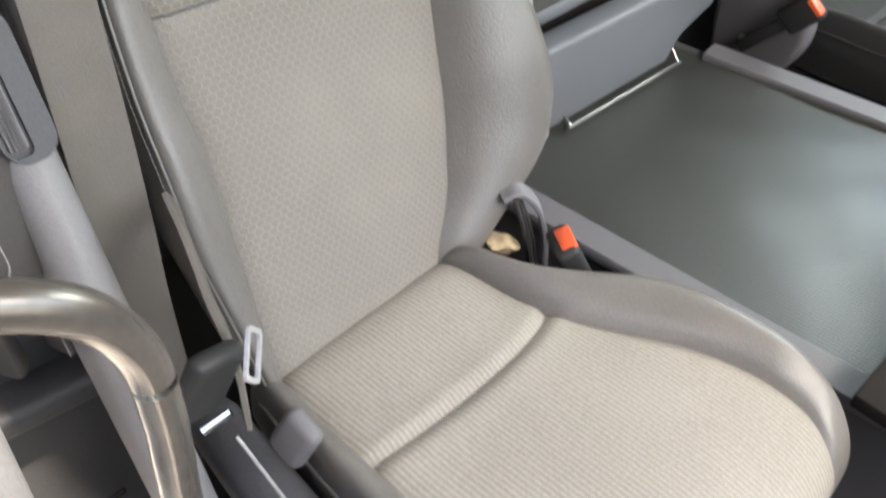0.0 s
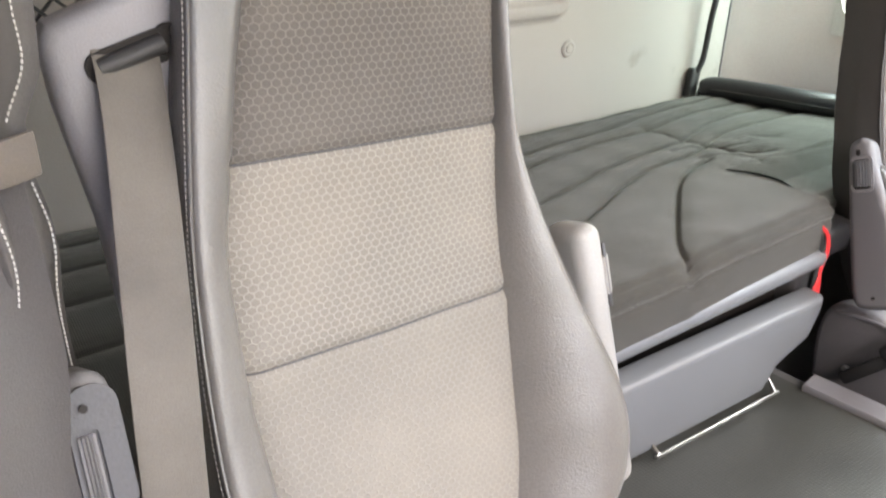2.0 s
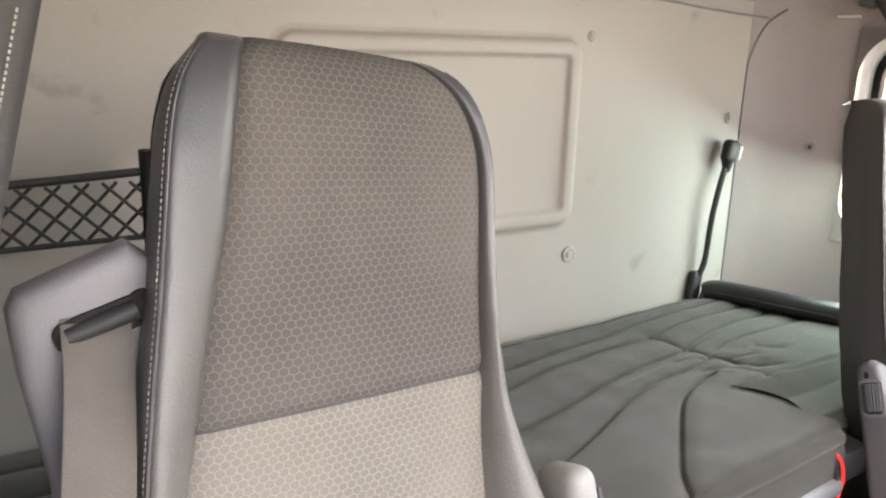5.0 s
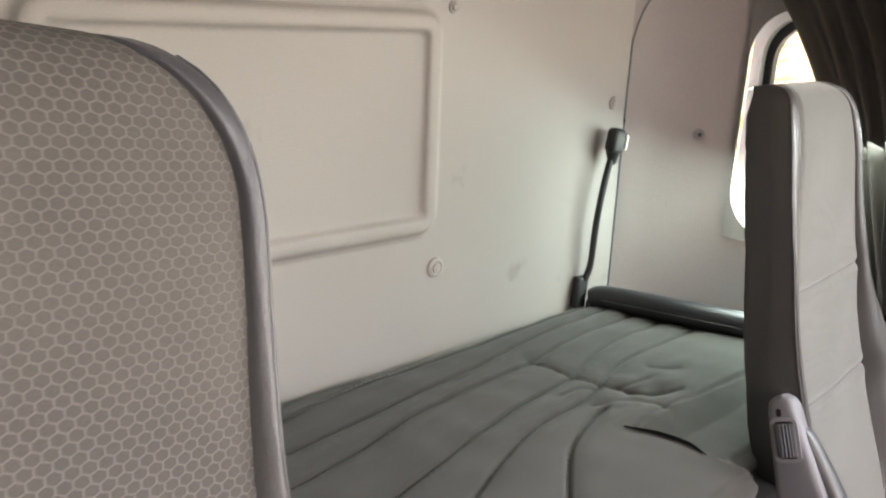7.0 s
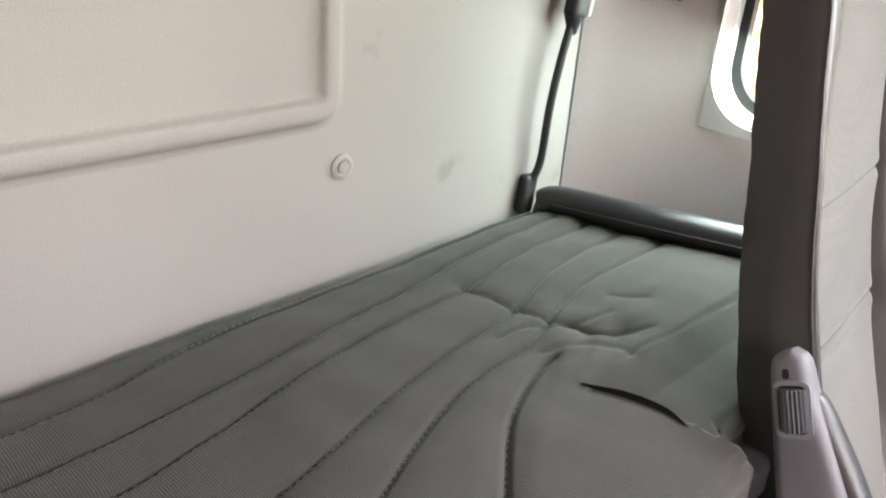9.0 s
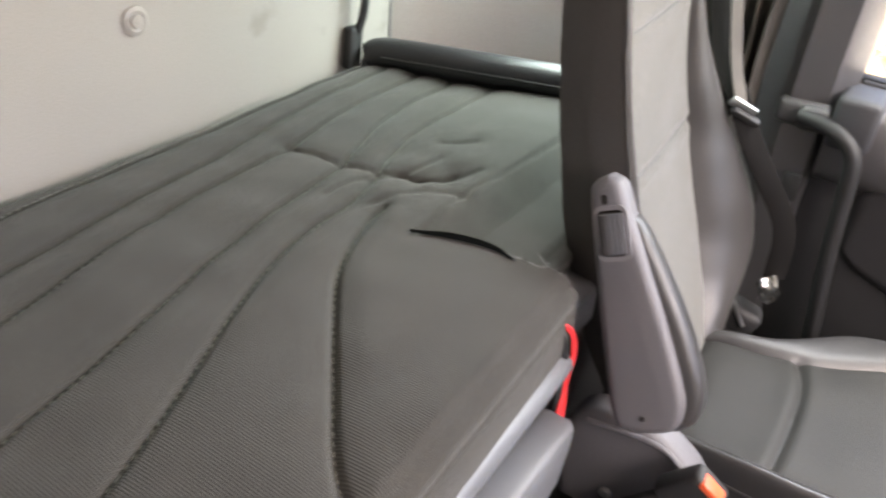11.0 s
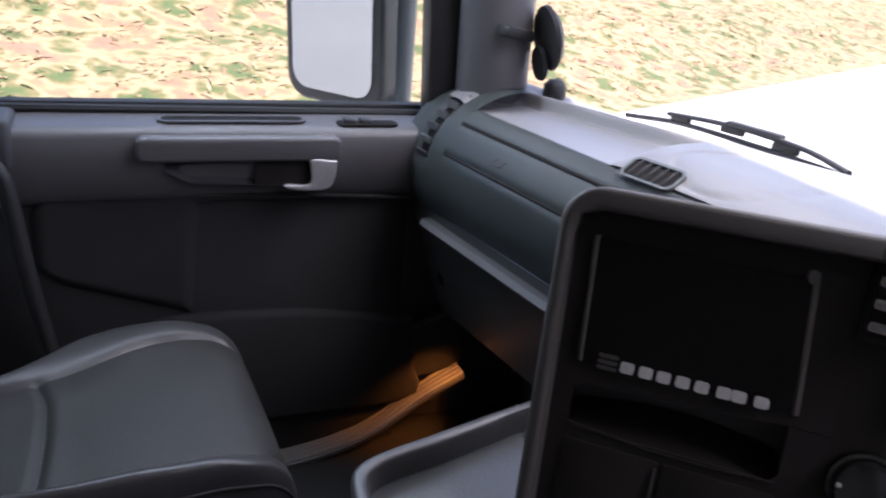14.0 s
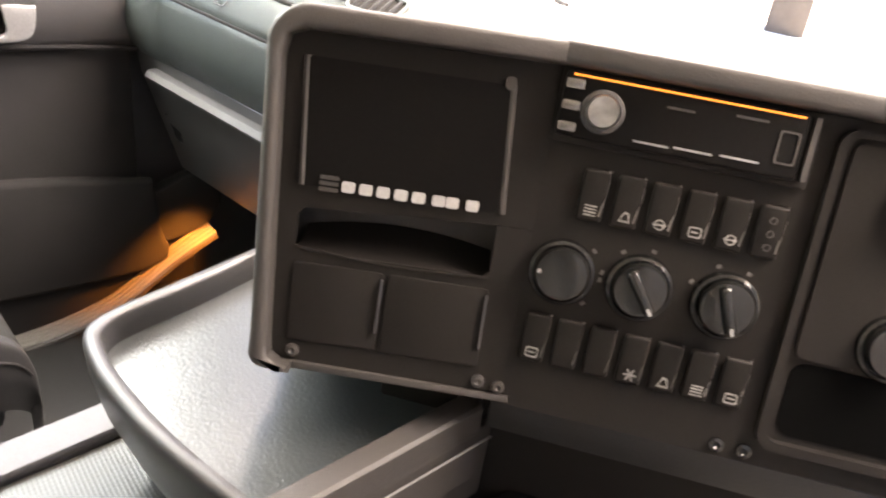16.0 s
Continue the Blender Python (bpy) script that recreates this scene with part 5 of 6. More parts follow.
cv = part("top_vent", ring(rounded(0.117, 0.054, 0.016, 4), rounded(0.106, 0.043, 0.011, 4), 0.005, 0.002, VENT), DASH, dash)
part("vent_opening", prism(rounded(0.107, 0.044, 0.010, 4), 0.002, 0, 1, VENT), BLACK, cv)
for k in range(5):
    part("vent_slat", box((0.005, 0.042, 0.006), (0.019 * (k - 2), 0, 0.003), 0.001, 1, (0, 25, 0)), RUBBER, cv, matrix=VENT)

# ---- centre console ----
ORIGIN = Vector((1.0446, 0.1855, 0.7127))


def console_frame(yaw, lean=19):
    a, b = radians(yaw), radians(lean)
    u = Vector((-math.cos(a), -math.sin(a), 0))
    n = Vector((-math.sin(a) * math.cos(b), math.cos(a) * math.cos(b), math.sin(b)))
    v = n.cross(u)
    return Matrix(((u.x, v.x, n.x, ORIGIN.x), (u.y, v.y, n.y, ORIGIN.y), (u.z, v.z, n.z, ORIGIN.z), (0, 0, 0, 1)))


LEFT, RIGHT = console_frame(49), console_frame(41)
con = thing("centre_console", "black centre console with radio, switches and rotary heater knobs", "console")


def plate(outline, depth, m, mat, name, parent=con, r=0.0, z=0.0, label=""):
    return part(name, prism(outline, depth, r, 2, m @ Matrix.Translation((0, 0, z))), mat, parent, label)


def rect(u0, u1, v0, v1, r=0.004, n=3):
    return rounded(u1 - u0, v1 - v0, min(r, (u1 - u0) * 0.49, (v1 - v0) * 0.49), n, (u0 + u1) / 2, (v0 + v1) / 2)


plate(rect(-0.222, 0.010, -0.150, 0.146, 0.012, 6), -0.10, LEFT, BEZEL, "housing", z=-0.06, r=0.0)
plate(rect(-0.002, 0.46, -0.168, 0.155, 0.004, 6), -0.16, RIGHT, BEZEL, "housing", z=-0.001)
frame_in = [(0.0, -0.1525)] + [(-0.200, -0.1485), (-0.209, -0.143), (-0.2105, -0.130)] + [(-0.2235, 0.110), (-0.220, 0.126), (-0.206, 0.132), (0.0, 0.134)]
slot_edge = [(-0.031, -0.004), (-0.195, -0.013), (-0.200, -0.020), (-0.199, -0.046), (-0.193, -0.051), (-0.037, -0.050), (-0.031, -0.044)]
part("left_panel", prism(frame_in + [(0.0, -0.004)] + slot_edge + [(-0.031, -0.0045), (0.0, -0.0045)], -0.004, 0.0, 1, LEFT @ Matrix.Translation((0, 0, 0.003))), BLACK, con)
part("slot_floor", sheet(lambda u, q: LEFT @ Vector((u, -0.051 + 0.014 * q * q + 0.010 * (1 - (2 * (u + 0.115) / 0.17) ** 2) * q, 0.0 - 0.056 * q)), steps(-0.20, -0.03, 20), steps(0, 1, 10)), BLACK, con)
plate(rect(-0.003, 0.45, -0.160, 0.140, 0.002, 4), 0.002, RIGHT, BLACK, "right_panel", z=0.001)
def arc(cx, cy, rad, a0, a1, n=6):
    return [(cx + rad * math.cos(radians(a0 + (a1 - a0) * k / n)), cy + rad * math.sin(radians(a0 + (a1 - a0) * k / n))) for k in range(n + 1)]


outer = [(0.004, 0.154)] + arc(-0.203, 0.118, 0.034, 90, 176) + [(-0.2255, -0.128)] + arc(-0.212, -0.140, 0.014, 176, 262, 4) + [(-0.190, -0.1560)]
hole = [(-0.190, -0.1490)] + frame_in[1:-1] + [(0.004, 0.134)]
part("bezel", prism(outer + hole, 0.088, 0.006, 3, LEFT @ Matrix.Translation((0, 0, -0.063))), BEZEL, con)
part("bottom_lip", prism(((-0.196, -0.1562), (0.002, -0.1585), (0.002, -0.1522), (-0.196, -0.1487)), 0.070, 0.002, 2, LEFT @ Matrix.Translation((0, 0, -0.063))), BEZEL, con)
part("lower_bezel", prism(((-0.004, -0.038), (0.45, -0.042), (0.45, 0.0), (-0.004, 0.0)), 0.014, 0.003, 2, RIGHT @ Matrix.Translation((0, -0.158, 0.004)) @ pose(0, 0, 0, 26, 0, -0.6) @ Matrix.Translation((0, 0, -0.014))), RUBBER, con)
plate(rect(-0.016, 0.012, 0.070, 0.136, 0.002), 0.050, RIGHT, BLACK, "corner_post", z=-0.052)
part("hood", prism(((-0.007, 0.134), (0.46, 0.137), (0.46, 0.158), (-0.007, 0.1540)), 0.0262, 0.006, 3, RIGHT @ Matrix.Translation((0, 0, -0.001))), BEZEL, con)
plate(rect(0.194, 0.1985, 0.080, 0.130, 0.0015), 0.010, RIGHT, BEZEL, "radio_edge", z=0.006)
# left panel: screen pocket, display row, storage slot, two doors
plate(rect(-0.206, -0.033, 0.006, 0.112, 0.006), 0.003, LEFT, GLOSS_BLACK, "screen_pocket", z=0.003)
for u in (-0.203, -0.033):
    part("pocket_rail", tube([LEFT @ Vector((u - 0.003, 0.112, 0.004)), LEFT @ Vector((u + 0.004, 0.006, 0.004))], 0.003, 10, 1), BEZEL, con)
plate(rect(-0.043, -0.034, 0.108, 0.119, 0.004), 0.006, LEFT, BEZEL, "catch", z=0.003)
for k, u in enumerate((-0.1595, -0.1445, -0.130, -0.115, -0.100, -0.083, -0.0715, -0.0545)):
    plate(rect(u - 0.0055, u + 0.0055, 0.0048, 0.0138, 0.0022), 0.003, LEFT, PRINT, "marker_tab", z=0.006, label="small white label tab" if k == 0 else "")
for k in range(3):
    plate(rect(-0.184, -0.168, 0.0035 + 0.005 * k, 0.0065 + 0.005 * k, 0.001), 0.002, LEFT, BEZEL, "printed_bar", z=0.006)
part("slot_frame", tube([LEFT @ Vector((-0.199, -0.047, 0.004)), LEFT @ Vector((-0.115, -0.053, 0.004)), LEFT @ Vector((-0.032, -0.050, 0.004))], 0.0012, 6, 6), BLACK, con)
for u0, u1 in ((-0.198, -0.120), (-0.1165, -0.029)):
    plate(rect(u0, u1, -0.130, -0.060, 0.003), 0.0022, LEFT, BLACK, "cubby_door", z=0.003, r=0.0008)
    plate(rect(u1 - 0.0022, u1, -0.113, -0.065, 0.001), 0.003, LEFT, SHELL, "door_lip", z=0.0052)
for u, v in ((-0.191, -0.140), (-0.026, -0.143), (-0.008, -0.146)):
    part("screw", lathe(((0.006, 0), (0.0058, 0.003), (0.003, 0.004), (0.001, 0.002)), 12, LEFT @ Matrix.Translation((u, v, 0.003))), BEZEL, con)
# radio
radio = thing("car_radio", "black car radio with silver rotary dial and orange light line", "radio")
plate(rect(-0.003, 0.202, 0.074, 0.134, 0.003), 0.006, RIGHT, BLACK, "surround", radio, 0.001, 0.003)
face = plate(rect(0.0, 0.190, 0.079, 0.131, 0.004), 0.014, RIGHT, GLOSS_BLACK, "face", radio, 0.002, 0.004)
plate(rect(0.006, 0.186, 0.1275, 0.1290, 0.0007), 0.001, RIGHT, GLOW_LINE, "light_line", face, 0, 0.018)
part("dial_ring", lathe(((0.0178, 0), (0.0172, 0.006), (0.015, 0.007)), 28, RIGHT @ Matrix.Translation((0.034, 0.103, 0.017))), BEZEL, radio)
part("dial", lathe(((0.0138, 0), (0.0134, 0.014), (0.012, 0.016), (0.004, 0.0155), (0.001, 0.0155)), 28), DIAL, radio, "silver rotary dial", matrix=RIGHT @ Matrix.Translation((0.034, 0.103, 0.018)))
for k in range(3):
    plate(rect(0.001, 0.016, 0.122 - 0.017 * k - 0.005, 0.122 - 0.017 * k + 0.003, 0.002), 0.005, RIGHT, RING_STEEL, "button", radio, 0.001, 0.017)
for u0, u1, v in ((0.062, 0.090, 0.085), (0.094, 0.124, 0.086), (0.130, 0.160, 0.087)):
    plate(rect(u0, u1, v, v + 0.0015, 0.0005), 0.001, RIGHT, STEEL, "key_edge", radio, 0, 0.018)
part("window_frame", ring(rect(0.170, 0.186, 0.090, 0.116, 0.002), rect(0.1715, 0.1845, 0.0915, 0.1145, 0.002), 0.001, 0, RIGHT @ Matrix.Translation((0, 0, 0.018))), BEZEL, radio)
plate(rect(0.082, 0.104, 0.1155, 0.1175, 0.0005), 0.0005, RIGHT, BEZEL, "printed_bar", radio, 0, 0.018)
plate(rect(0.135, 0.160, 0.119, 0.121, 0.0005), 0.0005, RIGHT, BEZEL, "printed_bar", radio, 0, 0.018)


def rocker(u, v, sign=0, w=0.022, h=0.044, lit=True):
    s = thing("rocker_switch", "black rocker switch with a white symbol", "switch", group="console rocker switches")
    part("cap", prism(rect(u - w / 2, u + w / 2, v - h / 2, v + h / 2, 0.003), 0.0065, 0.0025, 3, RIGHT @ Matrix.Translation((0, 0, 0.003)) @ Matrix.Translation((u, v, 0)) @ pose(0, 0, 0, 6) @ Matrix.Translation((-u, -v, 0))), BLACK, s)
    # steel line standing in for the glint along the black cap's right edge
    part("edge", tube([RIGHT @ Vector((u + w / 2 - 0.001, v + h / 2 - 0.003, 0.0085)), RIGHT @ Vector((u + w / 2 - 0.0005, v + h * 0.1, 0.0072)), RIGHT @ Vector((u + w / 2 - 0.003, v - h / 2 + 0.006, 0.0098))], 0.0009, 6, 5), RING_STEEL, s)
    part("lamp_dot", lathe(((0.0012, 0), (0.001, 0.0012), (0.0003, 0.0014)), 8, RIGHT @ Matrix.Translation((u + w / 2 - 0.001, v + h / 2 - 0.001, 0.006))), RING_STEEL, s)
    if lit:
        at = RIGHT @ Matrix.Translation((u, v - h * 0.28, 0.0122))
        if sign == 0:
            part("symbol", ring(rounded(0.011, 0.009, 0.002), rounded(0.0085, 0.0065, 0.0015), 0.0008, 0, at), SWITCH_PRINT, s)
            part("symbol_bar", prism(rounded(0.006, 0.0014, 0.0005), 0.0008, 0, 1, at), SWITCH_PRINT, s)
        elif sign == 1:
            part("symbol", ring(rounded(0.009, 0.009, 0.0044), rounded(0.0066, 0.0066, 0.0032), 0.0008, 0, at), SWITCH_PRINT, s)
            part("symbol_bar", prism(rounded(0.011, 0.0013, 0.0005), 0.0008, 0, 1, at), SWITCH_PRINT, s)
        elif sign == 2:
            for a in (0, 60, 120):
                part("symbol_bar", prism(rounded(0.011, 0.0014, 0.0005), 0.0008 + 0.0001 * a / 60, 0, 1, at @ pose(0, 0, 0, 0, 0, a)), SWITCH_PRINT, s)
        elif sign == 3:
            for q in range(4):
                part("symbol_bar", prism(rounded(0.010, 0.0012, 0.0004, 2, 0, 0.0026 * (q - 1.5)), 0.0008, 0, 1, at), SWITCH_PRINT, s)
        elif sign == 4:
            part("symbol", ring(((-0.005, -0.004), (0.005, -0.004), (0.003, 0.004), (-0.001, 0.005)), ((-0.0032, -0.0026), (0.0034, -0.0026), (0.002, 0.0026), (-0.0005, 0.0032)), 0.0008, 0, at), SWITCH_PRINT, s)
        else:
            for q in range(3):
                part("symbol", ring(rounded(0.006, 0.006, 0.0028, 4, 0, 0.011 * q), rounded(0.0044, 0.0044, 0.002, 4, 0, 0.011 * q), 0.0008, 0, at), BEZEL, s)
    return s


for k in range(6):
    rocker(0.042 + 0.0285 * k, 0.036, (3, 4, 1, 0, 1, 5)[k])
for k in range(7):
    rocker(0.021 + 0.0280 * k, -0.093, (0, 0, 0, 2, 4, 3, 0)[k], lit=k not in (1, 2))


def heater_knob(u, v, turn, grip=True):
    s = thing("heater_knob", "black rotary heater knob with a glossy collar", "knob", matrix=RIGHT @ Matrix.Translation((u, v, 0.003)), group="heater knobs")
    part("collar", lathe(((0.0285, 0), (0.0285, 0.004), (0.0272, 0.008), (0.0245, 0.0095), (0.0235, 0.007)), 36), KNOB_GLOSS, s)
    part("body", lathe(((0.0232, 0.0), (0.0228, 0.014), (0.021, 0.0175), (0.016, 0.0185), (0.001, 0.0185)), 36), KNOB_GLOSS, s)
    a = radians(turn)
    if grip:
        part("grip", box((0.010, 0.040, 0.012), (0, 0, 0.021), 0.004, 3, (0, 0, turn)), KNOB_GLOSS, s)
        part("pointer", box((0.0024, 0.006, 0.001), (-0.0165 * math.sin(a), 0.0165 * math.cos(a), 0.0272), 0, 1, (0, 0, turn)), PRINT, s)
    else:
        part("pointer", box((0.003, 0.003, 0.001), (-0.0185 * math.sin(a), 0.0185 * math.cos(a), 0.0185), 0, 1, (0, 0, turn)), PRINT, s)
    for k in (-1, 0, 1):
        b = radians(turn + 180 + 45 * k)
        part("scale_mark", box((0.004, 0.003, 0.0006), (-0.0325 * math.sin(b), 0.0325 * math.cos(b), 0.0002), 0, 1, (0, 0, turn + 180 + 45 * k)), DIM_PRINT, s)
    return s


heater_knob(0.031, -0.033, 90, False)
heater_knob(0.096, -0.032, 215)
heater_knob(0.166, -0.031, 200)
plate(rect(0.230, 0.356, -0.060, 0.118, 0.008, 4), 0.004, RIGHT, BLACK, "side_panel", z=0.003)
# flat black plate: the pocket's shade is painted, it has no depth
plate(rect(0.232, 0.356, -0.128, -0.064, 0.012, 4), 0.001, RIGHT, GAP_SHADE, "right_pocket", z=0.003)
part("pocket_frame", ring(rect(0.2165, 0.37, -0.142, 0.128, 0.016, 5), rect(0.2235, 0.362, -0.134, 0.122, 0.012, 5), 0.009, 0.003, RIGHT @ Matrix.Translation((0, 0, 0.003))), BLACK, con)
heater_knob(0.300, -0.036, 0, False)
heater_knob(0.292, 0.082, 0)

# fold-out tray under the console
tray = thing("console_tray", "dark grey plastic console tray with a black textured liner", "tray")
T = smooth_line([(1.410, 0.215, 0), (1.394, 0.282, 0), (1.364, 0.388, 0), (1.344, 0.455, 0), (1.327, 0.484, 0), (1.303, 0.495, 0), (1.258, 0.498, 0), (1.205, 0.494, 0), (1.150, 0.485, 0), (1.085, 0.467, 0), (1.020, 0.445, 0)], 5)
T = [(p.x, p.y) for p in T] + [(1.045, 0.20), (1.20, 0.13)]
C = Vector((1.21, 0.33))


def inset(p, d):
    q = Vector(p) - C
    return C + q * (1 - d / q.length)


shell = bmesh.new()
rows = []
for d, z in ((0.060, 0.342), (0.030, 0.40), (0.010, 0.455), (0.002, 0.495), (0.0, 0.514), (0.0012, 0.5195), (0.0045, 0.5225), (0.010, 0.523), (0.016, 0.522), (0.0185, 0.518), (0.020, 0.505), (0.021, 0.486)):
    rows.append([shell.verts.new((*inset(p, d), z)) for p in T])
for lo, hi in zip(rows, rows[1:]):
    for k in range(len(T)):
        shell.faces.new((lo[k], lo[(k + 1) % len(T)], hi[(k + 1) % len(T)], hi[k]))
part("tray_shell", shell, TRAY_RIM, tray, smooth=50)
part("liner", prism([tuple(inset(p, 0.019)) for p in T], 0.003, 0, 1, Matrix.Translation((0, 0, 0.489))), TRAY, tray)
bin_ = thing("lower_bin", "dark plastic storage bin below the console", "storage bin")
part("bin_rim", prism(((-0.014, 0.49), (-0.014, 0.520), (-0.010, 0.525), (0.010, 0.525), (0.0135, 0.522), (0.020, 0.440), (0.010, 0.440)), 0.26, 0, 1, Matrix.Translation((1.052, 0.210, 0)) @ pose(0, 0, 0, 0, 0, 6) @ Matrix(((-1, 0, 0, 0), (0, 0, 1, 0), (0, 1, 0, 0), (0, 0, 0, 1)))), BEZEL, bin_)
part("bin_wall", box((0.012, 0.27, 0.10), (1.030, 0.325, 0.450), 0.004, 2, (0, 0, 6)), BEZEL, bin_)
part("bin_seam", tube([(1.0245, 0.205, 0.497), (1.000, 0.44, 0.497)], 0.0012, 6, 1), GREY, bin_)
part("bin_floor", box((0.30, 0.34, 0.02), (0.87, 0.28, 0.40), 0.004), BLACK, bin_)
part("bin_back", box((0.5, 0.03, 0.2), (0.95, 0.09, 0.47), 0.005, 2, (0, 0, 40)), BLACK, bin_)
for u in (0.190, 0.213):
    part("bin_screw", lathe(((0.007, 0), (0.0065, 0.003), (0.003, 0.004), (0.001, 0.002)), 12, RIGHT @ Matrix.Translation((u, -0.150, 0.003))), KNOB_GLOSS, bin_)

# ---- driver's side: belt guide, belt, grab handle, net, curtain ----
guide = thing("belt_guide", "grey plastic seat belt guide with an oval slot", "belt guide")
g = Matrix(((1, 0, 0, 0), (0, 0, -1, 1.09), (0, 1, 0, 0), (0, 0, 0, 1)))
part("housing", prism(((0.213, 0.45), (0.211, 0.80), (0.206, 0.90), (0.191, 1.0), (0.188, 1.05), (0.195, 1.064), (0.275, 1.094), (0.292, 1.08), (0.30, 0.98), (0.29, 0.45)), 0.04, 0.012, 3, g), LILAC, guide)
part("slot", prism(rounded(0.07, 0.026, 0.012, 5), 0.004, 0.0, 1, g @ Matrix.Translation((0.25, 1.036, 0.04)) @ pose(0, 0, 0, 0, 0, 16)), BLACK, guide)
part("slot_end", lathe(((0.0135, 0.0), (0.0130, 0.0035), (0.0112, 0.0045), (0.0104, 0.001), (0.001, 0.0008)), 20, g @ Matrix.Translation((0.281, 1.046, 0.0405))), BLACK, guide)
part("roller", tube([(0.225, 1.045, 1.03), (0.275, 1.045, 1.045)], 0.008, 10, 2), RUBBER, guide)
belt = thing("seat_belt", "dusty brown-grey seat belt webbing hanging beside the driver's seat", "seat belt")
part("webbing", ribbon([(0.248, 1.075, 1.052), (0.246, 1.046, 1.036), (0.240, 1.020, 0.98), (0.222, 0.962, 0.90), (0.206, 0.915, 0.82), (0.197, 0.895, 0.74), (0.190, 0.885, 0.66), (0.186, 0.89, 0.55), (0.186, 0.90, 0.36)], 0.050, 0.002, (1, 0.1, 0)), BELT, belt)
part("lap_strap", ribbon([(0.220, 0.855, 0.700), (0.215, 0.828, 0.680), (0.208, 0.798, 0.650), (0.203, 0.765, 0.615), (0.194, 0.745, 0.565)], 0.034, 0.003, (0.35, 0.75, -0.55)), BELT, belt, "lap strap seen along its edge")
part("tongue", ring(rect(-0.010, 0.010, -0.019, 0.019, 0.004), rect(-0.0068, 0.0068, -0.015, 0.015, 0.003), 0.0025, 0.0008, pose(0.200, 0.728, 0.655, 60, 58, 15)), SILVER, belt, "chrome belt tongue")

grab = thing("grab_handle", "black grab handle on the pillar by the driver's door", "grab handle")
part("bar", tube([(-0.03, 0.67, 0.868), (0.05, 0.68, 0.853), (0.10, 0.68, 0.82), (0.121, 0.68, 0.775), (0.123, 0.68, 0.72), (0.116, 0.68, 0.64), (0.10, 0.68, 0.45)], 0.0120, 16, 10), DARK_METAL, grab)
part("mount", box((0.034, 0.026, 0.028), (0.064, 0.688, 0.862), 0.009, 4, (0, 20, 0)), PILLAR, grab, "grey plastic end mount")
grab2 = thing("grab_handle", "black grab handle on the pillar by the passenger door", "grab handle")
part("mount_cap", box((0.03, 0.05, 0.042), (2.035, 0.965, 0.667), 0.012, 3), DOOR, grab2)
part("bar", tube([(2.03, 0.985, 0.668), (2.018, 0.950, 0.668), (2.006, 0.915, 0.660), (2.002, 0.890, 0.636), (2.004, 0.880, 0.58), (2.010, 0.868, 0.45), (2.018, 0.848, 0.30), (2.02, 0.838, 0.2)], 0.0135, 14, 8), RUBBER, grab2)

foam = thing("foam_scrap", "torn yellow foam showing beside the driver's seat cushion", "foam")
fb = bmesh.new()
bmesh.ops.create_icosphere(fb, subdivisions=3, radius=0.024)
for v in fb.verts:
    v.co *= 0.8 + 0.5 * noise.noise(v.co * 45)
    v.co.x *= 1.6
    v.co.z *= 0.55
part("foam", fb, FOAM, foam, matrix=pose(0.590, 0.838, 0.430, 0, 25, 30))
brk = thing("cable_bracket", "pale grey looped bracket with cables beside the driver's seat", "bracket")
part("loop", ribbon([(0.585, 0.845, 0.50), (0.605, 0.835, 0.505), (0.628, 0.825, 0.475), (0.640, 0.818, 0.43), (0.642, 0.812, 0.38)], 0.022, 0.004, (0.6, 0.8, 0)), LILAC, brk)
for k in range(3):
    part("cable", tube([(0.592 + 0.004 * k, 0.832, 0.50), (0.602 + 0.005 * k, 0.822, 0.46), (0.615 + 0.005 * k, 0.815, 0.40), (0.62 + 0.004 * k, 0.81, 0.35)], 0.0028, 8, 6), STEEL if k == 1 else RUBBER, brk)
ctl = thing("seat_side_cover", "dark plastic side cover with levers at the driver's seat", "seat trim")
part("cover", box((0.05, 0.42, 0.16), (0.205, 0.64, 0.40), 0.02, 3, (0, -8, 0)), SHELL, ctl)
part("lever", box((0.018, 0.10, 0.022), (0.172, 0.60, 0.46), 0.006, 3, (10, 0, 0)), RUBBER, ctl)
part("reel_cover", box((0.018, 0.036, 0.052), (0.222, 0.728, 0.528), 0.008, 4, (20, 15, 10)), PILLAR, ctl)
part("edge_wire", tube([(0.18, 0.74, 0.56), (0.19, 0.66, 0.50), (0.20, 0.56, 0.47), (0.20, 0.46, 0.45)], 0.0016, 8, 6), RING_STEEL, ctl)
clip = thing("belt_anchor", "black belt anchor with a chrome bar beside the driver's seat", "belt anchor")
part("anchor", box((0.045, 0.018, 0.07), (0.172, 0.75, 0.625), 0.008, 3, (15, 20, 10)), RUBBER, clip)
part("bar", tube([(0.158, 0.742, 0.588), (0.180, 0.738, 0.596)], 0.004, 8, 1), CHROME, clip)
stp = thing("door_step", "dark step well with a beige hand rail below the driver's door", "step")
part("rail", tube([(0.05, 0.64, 0.87), (0.043, 0.62, 0.80), (0.035, 0.60, 0.70), (0.03, 0.58, 0.5)], 0.011, 12, 6), WALL_SIDE, stp)
part("well", box((0.12, 0.30, 0.03), (0.03, 0.62, 0.10), 0.006), RUBBER, stp)
for k in range(5):
    part("tread", box((0.02, 0.22, 0.012), (-0.02 + 0.025 * k, 0.62, 0.121), 0.003), RUBBER, stp)

